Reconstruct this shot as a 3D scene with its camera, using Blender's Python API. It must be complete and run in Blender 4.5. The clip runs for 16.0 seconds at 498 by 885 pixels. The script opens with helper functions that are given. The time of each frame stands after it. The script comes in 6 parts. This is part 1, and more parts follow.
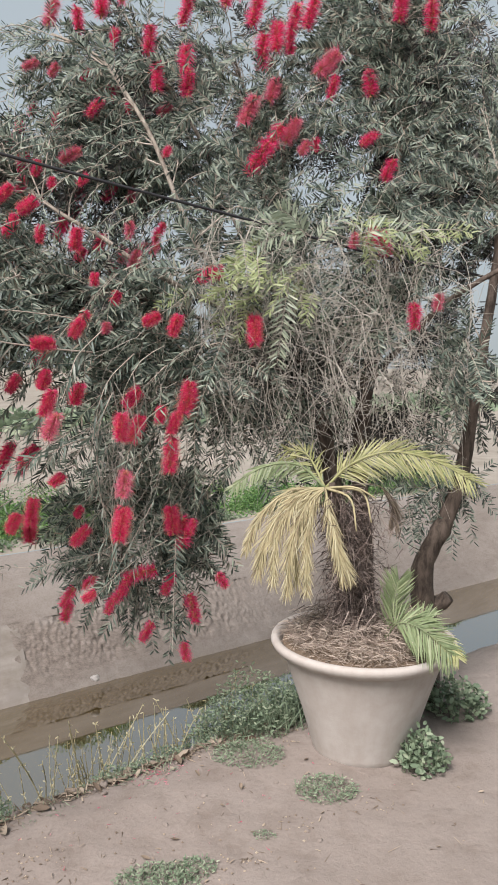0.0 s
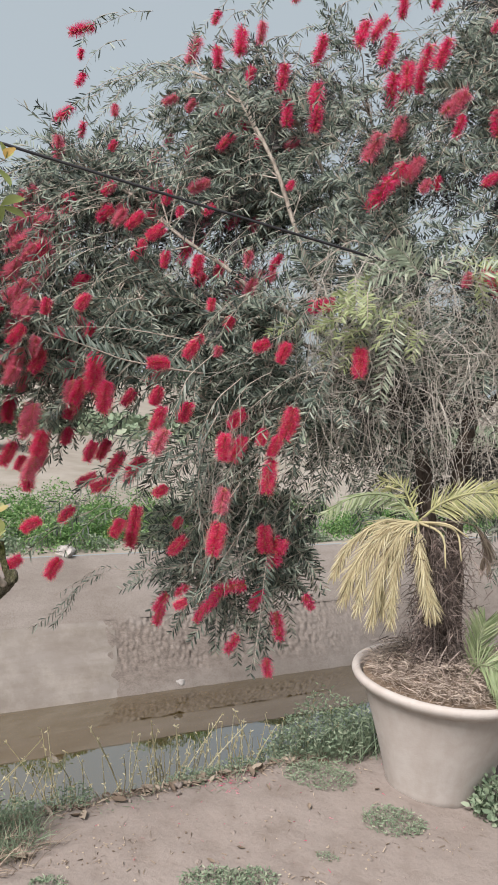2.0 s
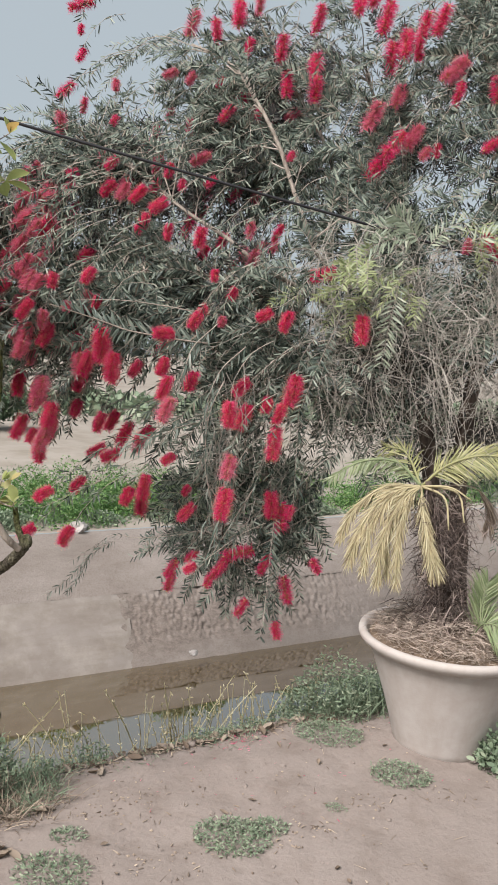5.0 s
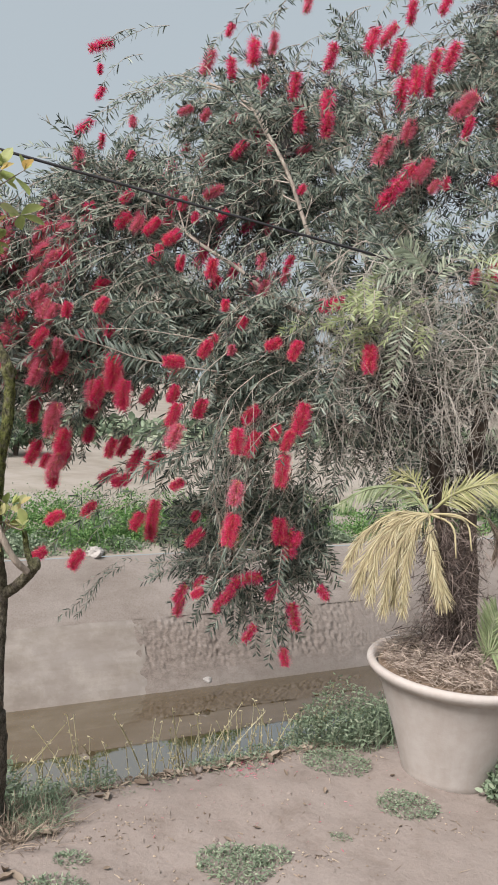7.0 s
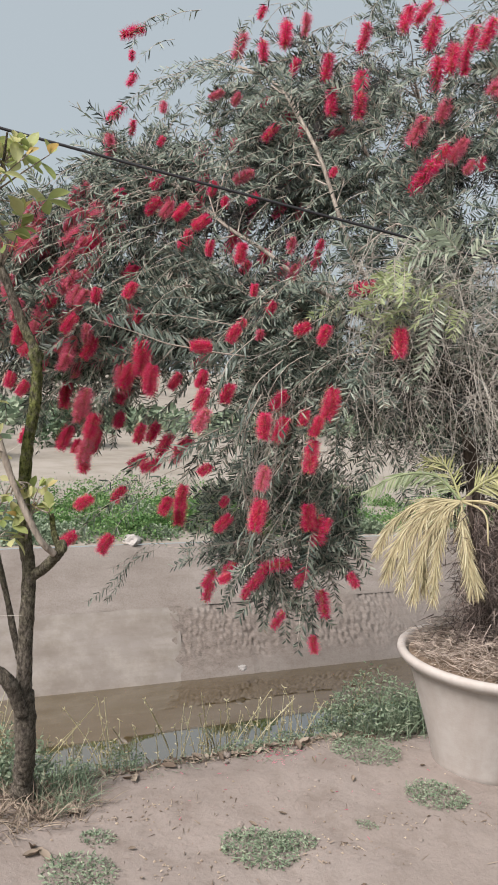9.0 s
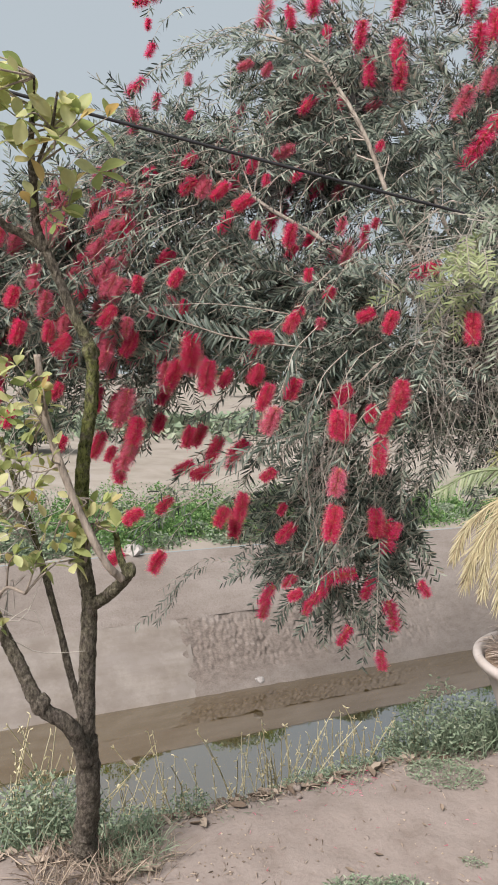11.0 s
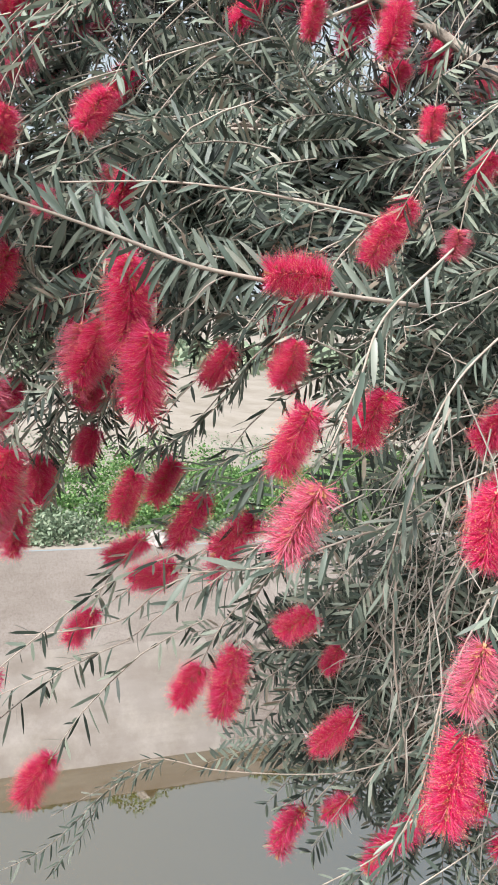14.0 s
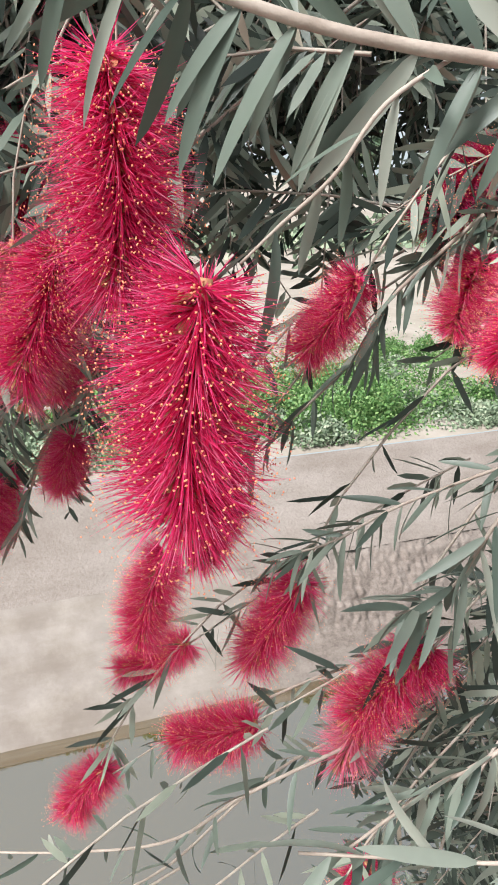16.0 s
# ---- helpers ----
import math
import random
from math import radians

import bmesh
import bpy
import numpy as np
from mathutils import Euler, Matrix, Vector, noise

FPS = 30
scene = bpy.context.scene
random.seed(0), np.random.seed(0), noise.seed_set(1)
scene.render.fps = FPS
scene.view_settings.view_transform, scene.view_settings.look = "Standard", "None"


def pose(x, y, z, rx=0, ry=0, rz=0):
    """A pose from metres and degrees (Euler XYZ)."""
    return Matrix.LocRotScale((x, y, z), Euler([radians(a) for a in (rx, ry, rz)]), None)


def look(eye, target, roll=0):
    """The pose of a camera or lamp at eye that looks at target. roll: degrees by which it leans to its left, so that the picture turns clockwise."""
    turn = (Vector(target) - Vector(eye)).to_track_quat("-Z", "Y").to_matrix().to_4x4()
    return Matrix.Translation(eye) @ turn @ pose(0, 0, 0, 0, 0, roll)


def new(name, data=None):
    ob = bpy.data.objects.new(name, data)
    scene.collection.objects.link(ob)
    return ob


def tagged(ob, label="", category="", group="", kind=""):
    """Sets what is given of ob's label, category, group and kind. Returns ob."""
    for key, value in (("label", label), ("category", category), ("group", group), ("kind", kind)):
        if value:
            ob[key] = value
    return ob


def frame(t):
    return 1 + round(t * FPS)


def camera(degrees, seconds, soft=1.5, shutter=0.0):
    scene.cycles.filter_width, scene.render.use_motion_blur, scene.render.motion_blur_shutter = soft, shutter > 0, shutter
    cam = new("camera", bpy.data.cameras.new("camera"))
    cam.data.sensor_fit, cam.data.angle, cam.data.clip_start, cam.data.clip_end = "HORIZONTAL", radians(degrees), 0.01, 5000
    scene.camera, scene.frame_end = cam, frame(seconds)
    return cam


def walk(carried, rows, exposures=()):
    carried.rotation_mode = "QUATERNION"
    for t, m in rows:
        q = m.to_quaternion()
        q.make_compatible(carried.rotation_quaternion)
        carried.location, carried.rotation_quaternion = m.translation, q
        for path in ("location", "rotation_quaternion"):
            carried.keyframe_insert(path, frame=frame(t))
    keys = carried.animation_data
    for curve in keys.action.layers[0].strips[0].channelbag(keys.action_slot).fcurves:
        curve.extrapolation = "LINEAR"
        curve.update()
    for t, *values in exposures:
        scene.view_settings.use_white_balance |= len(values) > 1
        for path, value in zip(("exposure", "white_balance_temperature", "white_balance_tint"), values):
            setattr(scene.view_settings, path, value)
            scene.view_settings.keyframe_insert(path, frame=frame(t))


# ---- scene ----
cam = camera(36.0, 16.0, soft=1.75, shutter=0.0)
PATH = [
    (0, (-0.004, -0.005, 1.550), (0.040, 1.985, 1.356), 0.09),
    (0.5, (-0.030, -0.050, 1.582), (-0.030, 1.945, 1.439), 3.16),
    (1, (0.019, -0.088, 1.574), (-0.093, 1.902, 1.412), 3.55),
    (1.5, (0.034, -0.122, 1.588), (-0.154, 1.863, 1.438), 3.44),
    (2, (0.027, -0.102, 1.591), (-0.206, 1.878, 1.430), 4.18),
    (2.5, (0.009, -0.091, 1.588), (-0.207, 1.892, 1.434), 5.00),
    (3, (0.003, -0.110, 1.584), (-0.125, 1.882, 1.460), 4.73),
    (3.5, (0.022, -0.137, 1.571), (-0.089, 1.857, 1.454), 4.06),
    (4, (0.031, -0.155, 1.581), (-0.106, 1.837, 1.465), 3.77),
    (4.5, (0.053, -0.153, 1.553), (-0.138, 1.830, 1.371), 3.08),
    (4.7, (0.054, -0.157, 1.549), (-0.179, 1.818, 1.334), 3.07),
    (6.8, (0.107, -0.204, 1.612), (-0.195, 1.764, 1.418), 3.20),
    (7, (0.117, -0.198, 1.557), (-0.201, 1.771, 1.409), 3.32),
    (7.5, (0.140, -0.198, 1.568), (-0.156, 1.775, 1.432), 3.61),
    (8, (0.106, -0.207, 1.561), (-0.121, 1.777, 1.445), 3.06),
    (8.5, (0.110, -0.199, 1.544), (-0.242, 1.764, 1.396), 2.97),
    (8.7, (0.172, -0.187, 1.540), (-0.257, 1.759, 1.370), 3.10),
    (10.8, (-0.158, -0.018, 1.497), (-0.484, 1.947, 1.315), 3.31),
    (11, (-0.257, 0.042, 1.500), (-0.577, 2.008, 1.328), 1.36),
    (11.5, (-0.392, 0.183, 1.508), (-0.755, 2.131, 1.239), 2.76),
    (12, (-0.414, 0.452, 1.505), (-0.887, 2.376, 1.228), 0.62),
    (12.5, (-0.449, 0.774, 1.512), (-0.901, 2.684, 1.130), 4.37),
    (13, (-0.515, 1.137, 1.541), (-0.925, 3.071, 1.240), 2.12),
    (13.5, (-0.497, 1.434, 1.567), (-0.912, 3.362, 1.236), 1.43),
    (14, (-0.428, 1.656, 1.598), (-0.944, 3.553, 1.230), 4.07),
    (14.5, (-0.534, 1.899, 1.546), (-1.008, 3.743, 0.935), 2.37),
    (15, (-0.689, 2.181, 1.596), (-1.206, 4.054, 1.123), -2.39),
    (15.5, (-0.707, 2.260, 1.592), (-1.189, 4.108, 1.000), -0.37),
    (16, (-0.711, 2.269, 1.586), (-1.208, 4.090, 0.926), 0.24),
]

walk(cam, [(t, look(eye, target, roll)) for t, eye, target, roll in PATH], [(0, 0.75, 6500, 14), (8.7, 0.75, 6520, 14), (11, 0.80, 6580, 15), (12.0, 0.92, 6520, 14), (12.5, 1.03, 6480, 13), (13.0, 1.23, 6420, 12), (14.0, 1.29, 6350, 12), (15.0, 1.32, 6350, 12), (16, 1.40, 6350, 12)])

# ---- sky and sun ----
world = bpy.data.worlds.new("sky")
scene.world = world
world.use_nodes = True
wt = world.node_tree
sky = wt.nodes.new("ShaderNodeTexSky")
sky.sky_type, sky.sun_disc = "NISHITA", False
SUN_UP, SUN_TURN = radians(48), radians(-150)
sky.sun_elevation, sky.sun_rotation = SUN_UP, SUN_TURN
sky.air_density, sky.dust_density, sky.ozone_density = 1.0, 6.0, 1.0
haze = wt.nodes.new("ShaderNodeMix")
haze.data_type = "RGBA"
haze.inputs[0].default_value = 0.72
haze.inputs[7].default_value = (5.9, 6.8, 7.0, 1)
wt.links.new(sky.outputs[0], haze.inputs[6])
wt.links.new(haze.outputs[2], wt.nodes["Background"].inputs[0])
wt.nodes["Background"].inputs[1].default_value = 0.059

sun_data = bpy.data.lights.new("sun", "SUN")
sun_data.energy, sun_data.angle, sun_data.color = 3.95, radians(24), (1.0, 0.965, 0.945)
sun = new("sun", sun_data)
sun_from = Vector((math.sin(SUN_TURN) * math.cos(SUN_UP), math.cos(SUN_TURN) * math.cos(SUN_UP), math.sin(SUN_UP)))
sun.rotation_euler = (-sun_from).to_track_quat("-Z", "Y").to_euler()

# ---- materials ----


class Nodes:
    """A short way to write a node material."""

    def __init__(self, name, rough=0.7, spec=0.4):
        self.mat = bpy.data.materials.new(name)
        self.mat.use_nodes = True
        self.t = self.mat.node_tree
        self.b = self.t.nodes["Principled BSDF"]
        self.b.inputs["Roughness"].default_value = rough
        self.b.inputs["Specular IOR Level"].default_value = spec
        self.co = self.t.nodes.new("ShaderNodeTexCoord")
        self.geo = self.t.nodes.new("ShaderNodeNewGeometry")

    def noise(self, scale, detail=4.0, rough=0.6, space="Object", stretch=None):
        n = self.t.nodes.new("ShaderNodeTexNoise")
        n.inputs["Scale"].default_value, n.inputs["Detail"].default_value, n.inputs["Roughness"].default_value = scale, detail, rough
        src = self.co.outputs[space] if space != "World" else self.geo.outputs["Position"]
        if stretch:
            m = self.t.nodes.new("ShaderNodeMapping")
            m.inputs["Scale"].default_value = stretch
            self.t.links.new(src, m.inputs[0])
            src = m.outputs[0]
        self.t.links.new(src, n.inputs["Vector"])
        return n.outputs["Fac"]

    def voronoi(self, scale, space="World"):
        n = self.t.nodes.new("ShaderNodeTexVoronoi")
        n.inputs["Scale"].default_value = scale
        self.t.links.new(self.geo.outputs["Position"] if space == "World" else self.co.outputs[space], n.inputs["Vector"])
        return n.outputs["Distance"]

    def island(self):
        return self.geo.outputs["Random Per Island"]

    def each(self):
        return self.t.nodes.new("ShaderNodeObjectInfo").outputs["Random"]

    def ramp(self, fac, *stops):
        r = self.t.nodes.new("ShaderNodeValToRGB")
        while len(r.color_ramp.elements) < len(stops):
            r.color_ramp.elements.new(0.5)
        for e, (pos, col) in zip(r.color_ramp.elements, stops):
            e.position, e.color = pos, (*col, 1)
        self.t.links.new(fac, r.inputs[0])
        return r.outputs[0]

    def mix(self, fac, a, b, mode="MIX"):
        m = self.t.nodes.new("ShaderNodeMix")
        m.data_type, m.blend_type = "RGBA", mode
        for sock, v in ((0, fac), (6, a), (7, b)):
            if isinstance(v, (int, float)):
                m.inputs[sock].default_value = v
            elif isinstance(v, tuple):
                m.inputs[sock].default_value = (*v, 1)
            else:
                self.t.links.new(v, m.inputs[sock])
        return m.outputs[2]

    def colour(self, out):
        if isinstance(out, tuple):
            self.b.inputs["Base Color"].default_value = (*out, 1)
        else:
            self.t.links.new(out, self.b.inputs["Base Color"])
        return self

    def rough(self, fac, lo, hi):
        m = self.t.nodes.new("ShaderNodeMapRange")
        m.inputs["To Min"].default_value, m.inputs["To Max"].default_value = lo, hi
        self.t.links.new(fac, m.inputs["Value"])
        self.t.links.new(m.outputs[0], self.b.inputs["Roughness"])
        return self

    def bump(self, *layers):
        last = None
        for fac, strength, dist in layers:
            n = self.t.nodes.new("ShaderNodeBump")
            n.inputs["Strength"].default_value, n.inputs["Distance"].default_value = strength, dist
            self.t.links.new(fac, n.inputs["Height"])
            if last:
                self.t.links.new(last, n.inputs["Normal"])
            last = n.outputs[0]
        self.t.links.new(last, self.b.inputs["Normal"])
        return self

    def thin(self, weight=0.25, colour=None):
        """Lets some light through a leaf."""
        tr = self.t.nodes.new("ShaderNodeBsdfTranslucent")
        if colour:
            tr.inputs[0].default_value = (*colour, 1)
        else:
            src = self.b.inputs["Base Color"].links
            if src:
                self.t.links.new(src[0].from_socket, tr.inputs[0])
        mixer = self.t.nodes.new("ShaderNodeMixShader")
        mixer.inputs[0].default_value = weight
        out = self.t.nodes["Material Output"]
        self.t.links.new(self.b.outputs[0], mixer.inputs[1])
        self.t.links.new(tr.outputs[0], mixer.inputs[2])
        self.t.links.new(mixer.outputs[0], out.inputs[0])
        return self


def dirt_material():
    n = Nodes("dry_dirt", 0.95, 0.15)
    big, mid, fine = n.noise(0.9, 5, 0.6, "World"), n.noise(7, 6, 0.65, "World"), n.noise(60, 5, 0.7, "World")
    a = n.ramp(big, (0.3, (0.200, 0.168, 0.146)), (0.52, (0.232, 0.198, 0.174)), (0.75, (0.262, 0.228, 0.204)))
    b = n.ramp(mid, (0.30, (0.76, 0.73, 0.70)), (0.5, (1, 1, 1)), (0.8, (1.05, 1.04, 1.03)))
    c = n.ramp(fine, (0.3, (0.80, 0.78, 0.76)), (0.5, (1, 1, 1)))
    n.colour(n.mix(0.6, n.mix(0.75, a, b, "MULTIPLY"), c, "MULTIPLY"))
    return n.bump((mid, 0.35, 0.03), (fine, 0.5, 0.006), (n.noise(220, 3, 0.6, "World"), 0.3, 0.002)).mat


def field_material():
    n = Nodes("field_soil", 0.95, 0.1)
    big, mid = n.noise(0.12, 5, 0.6, "World"), n.noise(1.6, 6, 0.65, "World")
    a = n.ramp(big, (0.35, (0.24, 0.213, 0.18)), (0.55, (0.285, 0.258, 0.222)), (0.72, (0.205, 0.205, 0.142)))
    b = n.ramp(mid, (0.3, (0.7, 0.68, 0.62)), (0.6, (1, 1, 1)))
    return n.colour(n.mix(0.8, a, b, "MULTIPLY")).bump((mid, 0.4, 0.08)).mat


def apron_material():
    n = Nodes("weathered_concrete_apron", 0.9, 0.2)
    big, mid, fine = n.noise(0.7, 5, 0.6, "World"), n.noise(5, 6, 0.7, "World"), n.noise(45, 4, 0.7, "World")
    a = n.ramp(big, (0.3, (0.235, 0.20, 0.175)), (0.6, (0.31, 0.275, 0.25)))
    b = n.ramp(mid, (0.35, (0.66, 0.63, 0.6)), (0.6, (1, 1, 1)))
    n.colour(n.mix(0.7, a, b, "MULTIPLY"))
    return n.bump((mid, 0.4, 0.02), (fine, 0.4, 0.006)).mat


def concrete_material():
    n = Nodes("pale_wall_plaster", 0.85, 0.25)
    big, mid, fine = n.noise(1.3, 5, 0.55, "World"), n.noise(6, 5, 0.6, "World"), n.noise(50, 4, 0.7, "World")
    level = n.noise(3, 5, 0.65, "World", (0.6, 0.6, 5))
    a = n.ramp(big, (0.3, (0.178, 0.157, 0.136)), (0.62, (0.206, 0.184, 0.163)))
    a = n.mix(n.ramp(n.noise(4.5, 6, 0.7, "World"), (0.44, (0, 0, 0)), (0.72, (1, 1, 1))), a, (0.262, 0.240, 0.212))
    b = n.ramp(mid, (0.3, (0.84, 0.82, 0.79)), (0.55, (1, 1, 1)))
    c = n.ramp(level, (0.35, (0.80, 0.77, 0.73)), (0.6, (1, 1, 1)))
    n.colour(n.mix(0.6, n.mix(0.7, a, b, "MULTIPLY"), c, "MULTIPLY"))
    return n.bump((mid, 0.25, 0.02), (fine, 0.3, 0.004)).mat


def earth_wall_material():
    """Sandy lining, with one darker crumbled stretch of rough outline."""
    n = Nodes("crumbling_earth", 0.97, 0.1)
    big, mid, fine = n.noise(1.4, 5, 0.65, "World"), n.noise(13, 8, 0.8, "World", (1, 1, 2.4)), n.noise(75, 5, 0.75, "World")
    base = n.ramp(big, (0.3, (0.188, 0.163, 0.142)), (0.6, (0.242, 0.216, 0.193)))
    base = n.mix(0.55, base, n.ramp(n.noise(4, 6, 0.7, "World", (0.5, 0.5, 3)), (0.34, (0.72, 0.69, 0.66)), (0.56, (1, 1, 1))), "MULTIPLY")
    dark = n.ramp(mid, (0.34, (0.105, 0.087, 0.074)), (0.52, (0.176, 0.149, 0.129)), (0.72, (0.240, 0.210, 0.186)))
    along = n.t.nodes.new("ShaderNodeVectorMath")
    along.operation = "DOT_PRODUCT"
    along.inputs[1].default_value = (0.8167 * 0.25, 0.5770 * 0.25, 0)
    n.t.links.new(n.geo.outputs["Position"], along.inputs[0])
    sep = n.t.nodes.new("ShaderNodeSeparateXYZ")
    n.t.links.new(n.geo.outputs["Position"], sep.inputs[0])
    ragged = n.noise(5, 6, 0.7, "World")

    def shifted(value, amount, lift):
        m = n.t.nodes.new("ShaderNodeMath")
        m.operation = "MULTIPLY_ADD"
        n.t.links.new(ragged, m.inputs[0])
        m.inputs[1].default_value = amount
        n.t.links.new(value, m.inputs[2])
        a = n.t.nodes.new("ShaderNodeMath")
        a.inputs[1].default_value = lift - amount * 0.5
        n.t.links.new(m.outputs[0], a.inputs[0])
        return a.outputs[0]

    here = n.ramp(shifted(along.outputs["Value"], 0.14, 0.0), (0.40, (0, 0, 0)), (0.50, (1, 1, 1)), (0.70, (0.9, 0.9, 0.9)), (1.0, (0.45, 0.45, 0.45)))
    low = n.ramp(shifted(sep.outputs[2], 0.40, 1.0), (0.14, (0.1, 0.1, 0.1)), (0.25, (1, 1, 1)), (0.50, (1, 1, 1)), (0.66, (0, 0, 0)))
    col = n.mix(n.mix(1.0, here, low, "MULTIPLY"), base, dark)
    n.colour(n.mix(0.6, col, n.ramp(fine, (0.35, (0.70, 0.68, 0.66)), (0.55, (1, 1, 1))), "MULTIPLY"))
    return n.bump((mid, 0.25, 0.012), (n.noise(42, 6, 0.75, "World"), 0.6, 0.009), (fine, 0.6, 0.005)).mat


def water_material():
    n = Nodes("muddy_water", 0.03, 0.5)
    n.b.inputs["IOR"].default_value = 2.45
    big = n.noise(0.8, 3, 0.5, "World")
    n.colour(n.ramp(big, (0.3, (0.056, 0.037, 0.010)), (0.7, (0.068, 0.046, 0.014))))
    n.b.inputs["Coat Weight"].default_value = 1.0
    n.b.inputs["Coat Roughness"].default_value = 0.02
    n.b.inputs["Coat IOR"].default_value = 2.25
    return n.bump((n.noise(3.0, 3, 0.5, "World"), 0.04, 0.03), (n.noise(16, 3, 0.5, "World"), 0.03, 0.008)).mat


def bark_material(name, dark, light, scale=30.0, moss=None):
    n = Nodes(name, 0.9, 0.2)
    ridges, mid = n.noise(scale, 6, 0.7, "Object", (1, 1, 0.30)), n.noise(scale * 0.25, 5, 0.6, "Object")
    col = n.ramp(ridges, (0.35, dark), (0.62, light))
    col = n.mix(0.6, col, n.ramp(mid, (0.3, (0.6, 0.58, 0.55)), (0.65, (1.05, 1.03, 1))), "MULTIPLY")
    if moss:
        patch = n.ramp(n.noise(scale * 0.3, 5, 0.7, "World", (1, 1, 0.6)), (0.45, (0, 0, 0)), (0.62, (1, 1, 1)))
        col = n.mix(patch, col, moss)
    return n.colour(col).bump((ridges, 1.0, 0.010), (mid, 0.6, 0.012)).mat


def sapling_bark_material():
    n = Nodes("rough_sapling_bark", 0.92, 0.15)
    scale, crack, mid = n.noise(95, 7, 0.8, "World", (1, 1, 0.5)), n.voronoi(110), n.noise(42, 6, 0.7, "World")
    col = n.ramp(scale, (0.36, (0.034, 0.028, 0.024)), (0.5, (0.13, 0.11, 0.094)), (0.66, (0.31, 0.27, 0.235)))
    col = n.mix(0.35, col, n.ramp(crack, (0.05, (0.55, 0.52, 0.5)), (0.5, (1.1, 1.08, 1.05))), "MULTIPLY")
    sep = n.t.nodes.new("ShaderNodeSeparateXYZ")
    n.t.links.new(n.geo.outputs["Position"], sep.inputs[0])
    half = n.t.nodes.new("ShaderNodeMath")
    half.operation = "MULTIPLY"
    half.inputs[1].default_value = 0.5
    n.t.links.new(sep.outputs[2], half.inputs[0])
    band = n.ramp(half.outputs[0], (0.28, (0.1, 0.1, 0.1)), (0.46, (0.3, 0.3, 0.3)), (0.52, (1, 1, 1)), (0.76, (0.9, 0.9, 0.9)), (0.85, (0.15, 0.15, 0.15)))
    patch = n.ramp(mid, (0.32, (0, 0, 0)), (0.52, (1, 1, 1)))
    col = n.mix(n.mix(1.0, band, patch, "MULTIPLY"), col, n.ramp(scale, (0.40, (0.03, 0.036, 0.012)), (0.58, (0.20, 0.22, 0.065))))
    return n.colour(col).bump((scale, 1.0, 0.02), (crack, 0.4, 0.006)).mat


def leaf_material(name, stops, rough=0.5, glow=0.25, spec=0.45, each=False):
    n = Nodes(name, rough, spec)
    col = n.ramp(n.each() if each else n.island(), *stops)
    blotch = n.noise(25, 3, 0.6, "World")
    col = n.mix(0.5, col, n.ramp(blotch, (0.3, (0.72, 0.74, 0.7)), (0.65, (1.08, 1.06, 1.0))), "MULTIPLY")
    n.colour(col)
    return n.thin(glow).mat


def plain(name, dark, light, scale=20.0, rough=0.7, spec=0.3, bump=0.0, metal=0.0):
    n = Nodes(name, rough, spec)
    f = n.noise(scale, 5, 0.65)
    n.colour(n.ramp(f, (0.3, dark), (0.7, light)))
    n.b.inputs["Metallic"].default_value = metal
    if bump:
        n.bump((f, bump, 0.01))
    return n.mat


def pot_material():
    n = Nodes("weathered_pot_clay", 0.88, 0.2)
    big, mid, fine = n.noise(4, 5, 0.6), n.noise(16, 6, 0.65), n.noise(120, 4, 0.7)
    a = n.ramp(big, (0.3, (0.375, 0.342, 0.312)), (0.55, (0.405, 0.373, 0.342)), (0.75, (0.435, 0.405, 0.374)))
    b = n.ramp(mid, (0.3, (0.86, 0.84, 0.81)), (0.6, (1, 1, 1)))
    streak = n.ramp(n.noise(7, 4, 0.6, "Object", (2.2, 2.2, 0.35)), (0.38, (0.80, 0.76, 0.72)), (0.6, (1, 1, 1)))
    n.colour(n.mix(0.35, n.mix(0.45, a, b, "MULTIPLY"), streak, "MULTIPLY"))
    return n.bump((mid, 0.2, 0.01), (fine, 0.35, 0.002)).mat


M_DIRT, M_FIELD, M_APRON, M_CONC, M_EARTH, M_WATER = dirt_material(), field_material(), apron_material(), concrete_material(), earth_wall_material(), water_material()
M_POT = pot_material()
M_SOIL = plain("potting_soil", (0.10, 0.075, 0.055), (0.24, 0.18, 0.13), 40, 0.95, 0.1, 0.8)
M_BARK = bark_material("dark_bark", (0.038, 0.030, 0.024), (0.135, 0.107, 0.088), 34)
M_LIMB = bark_material("pale_grey_bark", (0.17, 0.145, 0.12), (0.38, 0.34, 0.29), 50)
M_BOUGH = plain("smooth_pale_bark", (0.26, 0.215, 0.175), (0.42, 0.365, 0.31), 45, 0.75, 0.25, 0.15)
M_TWIG = plain("brown_twig", (0.26, 0.22, 0.18), (0.46, 0.41, 0.35), 60, 0.8, 0.2)
M_SAPBARK = sapling_bark_material()
M_PALEWOOD = bark_material("pale_stripped_wood", (0.20, 0.17, 0.14), (0.36, 0.31, 0.26), 60)
M_LEAF = leaf_material("bottlebrush_leaf", ((0.0, (0.022, 0.032, 0.026)), (0.36, (0.062, 0.087, 0.069)), (0.60, (0.180, 0.222, 0.178)), (0.92, (0.290, 0.328, 0.262)), (1.0, (0.27, 0.22, 0.17))), 0.5, 0.2, 0.4)
# withered inner leaves, coloured darker still to paint in the crown's shade
M_INNERLEAF = leaf_material("shade_dark_withered_leaf", ((0.0, (0.016, 0.018, 0.018)), (0.5, (0.036, 0.038, 0.036)), (0.8, (0.11, 0.095, 0.088)), (1.0, (0.055, 0.078, 0.064))), 0.6, 0.08, 0.2)
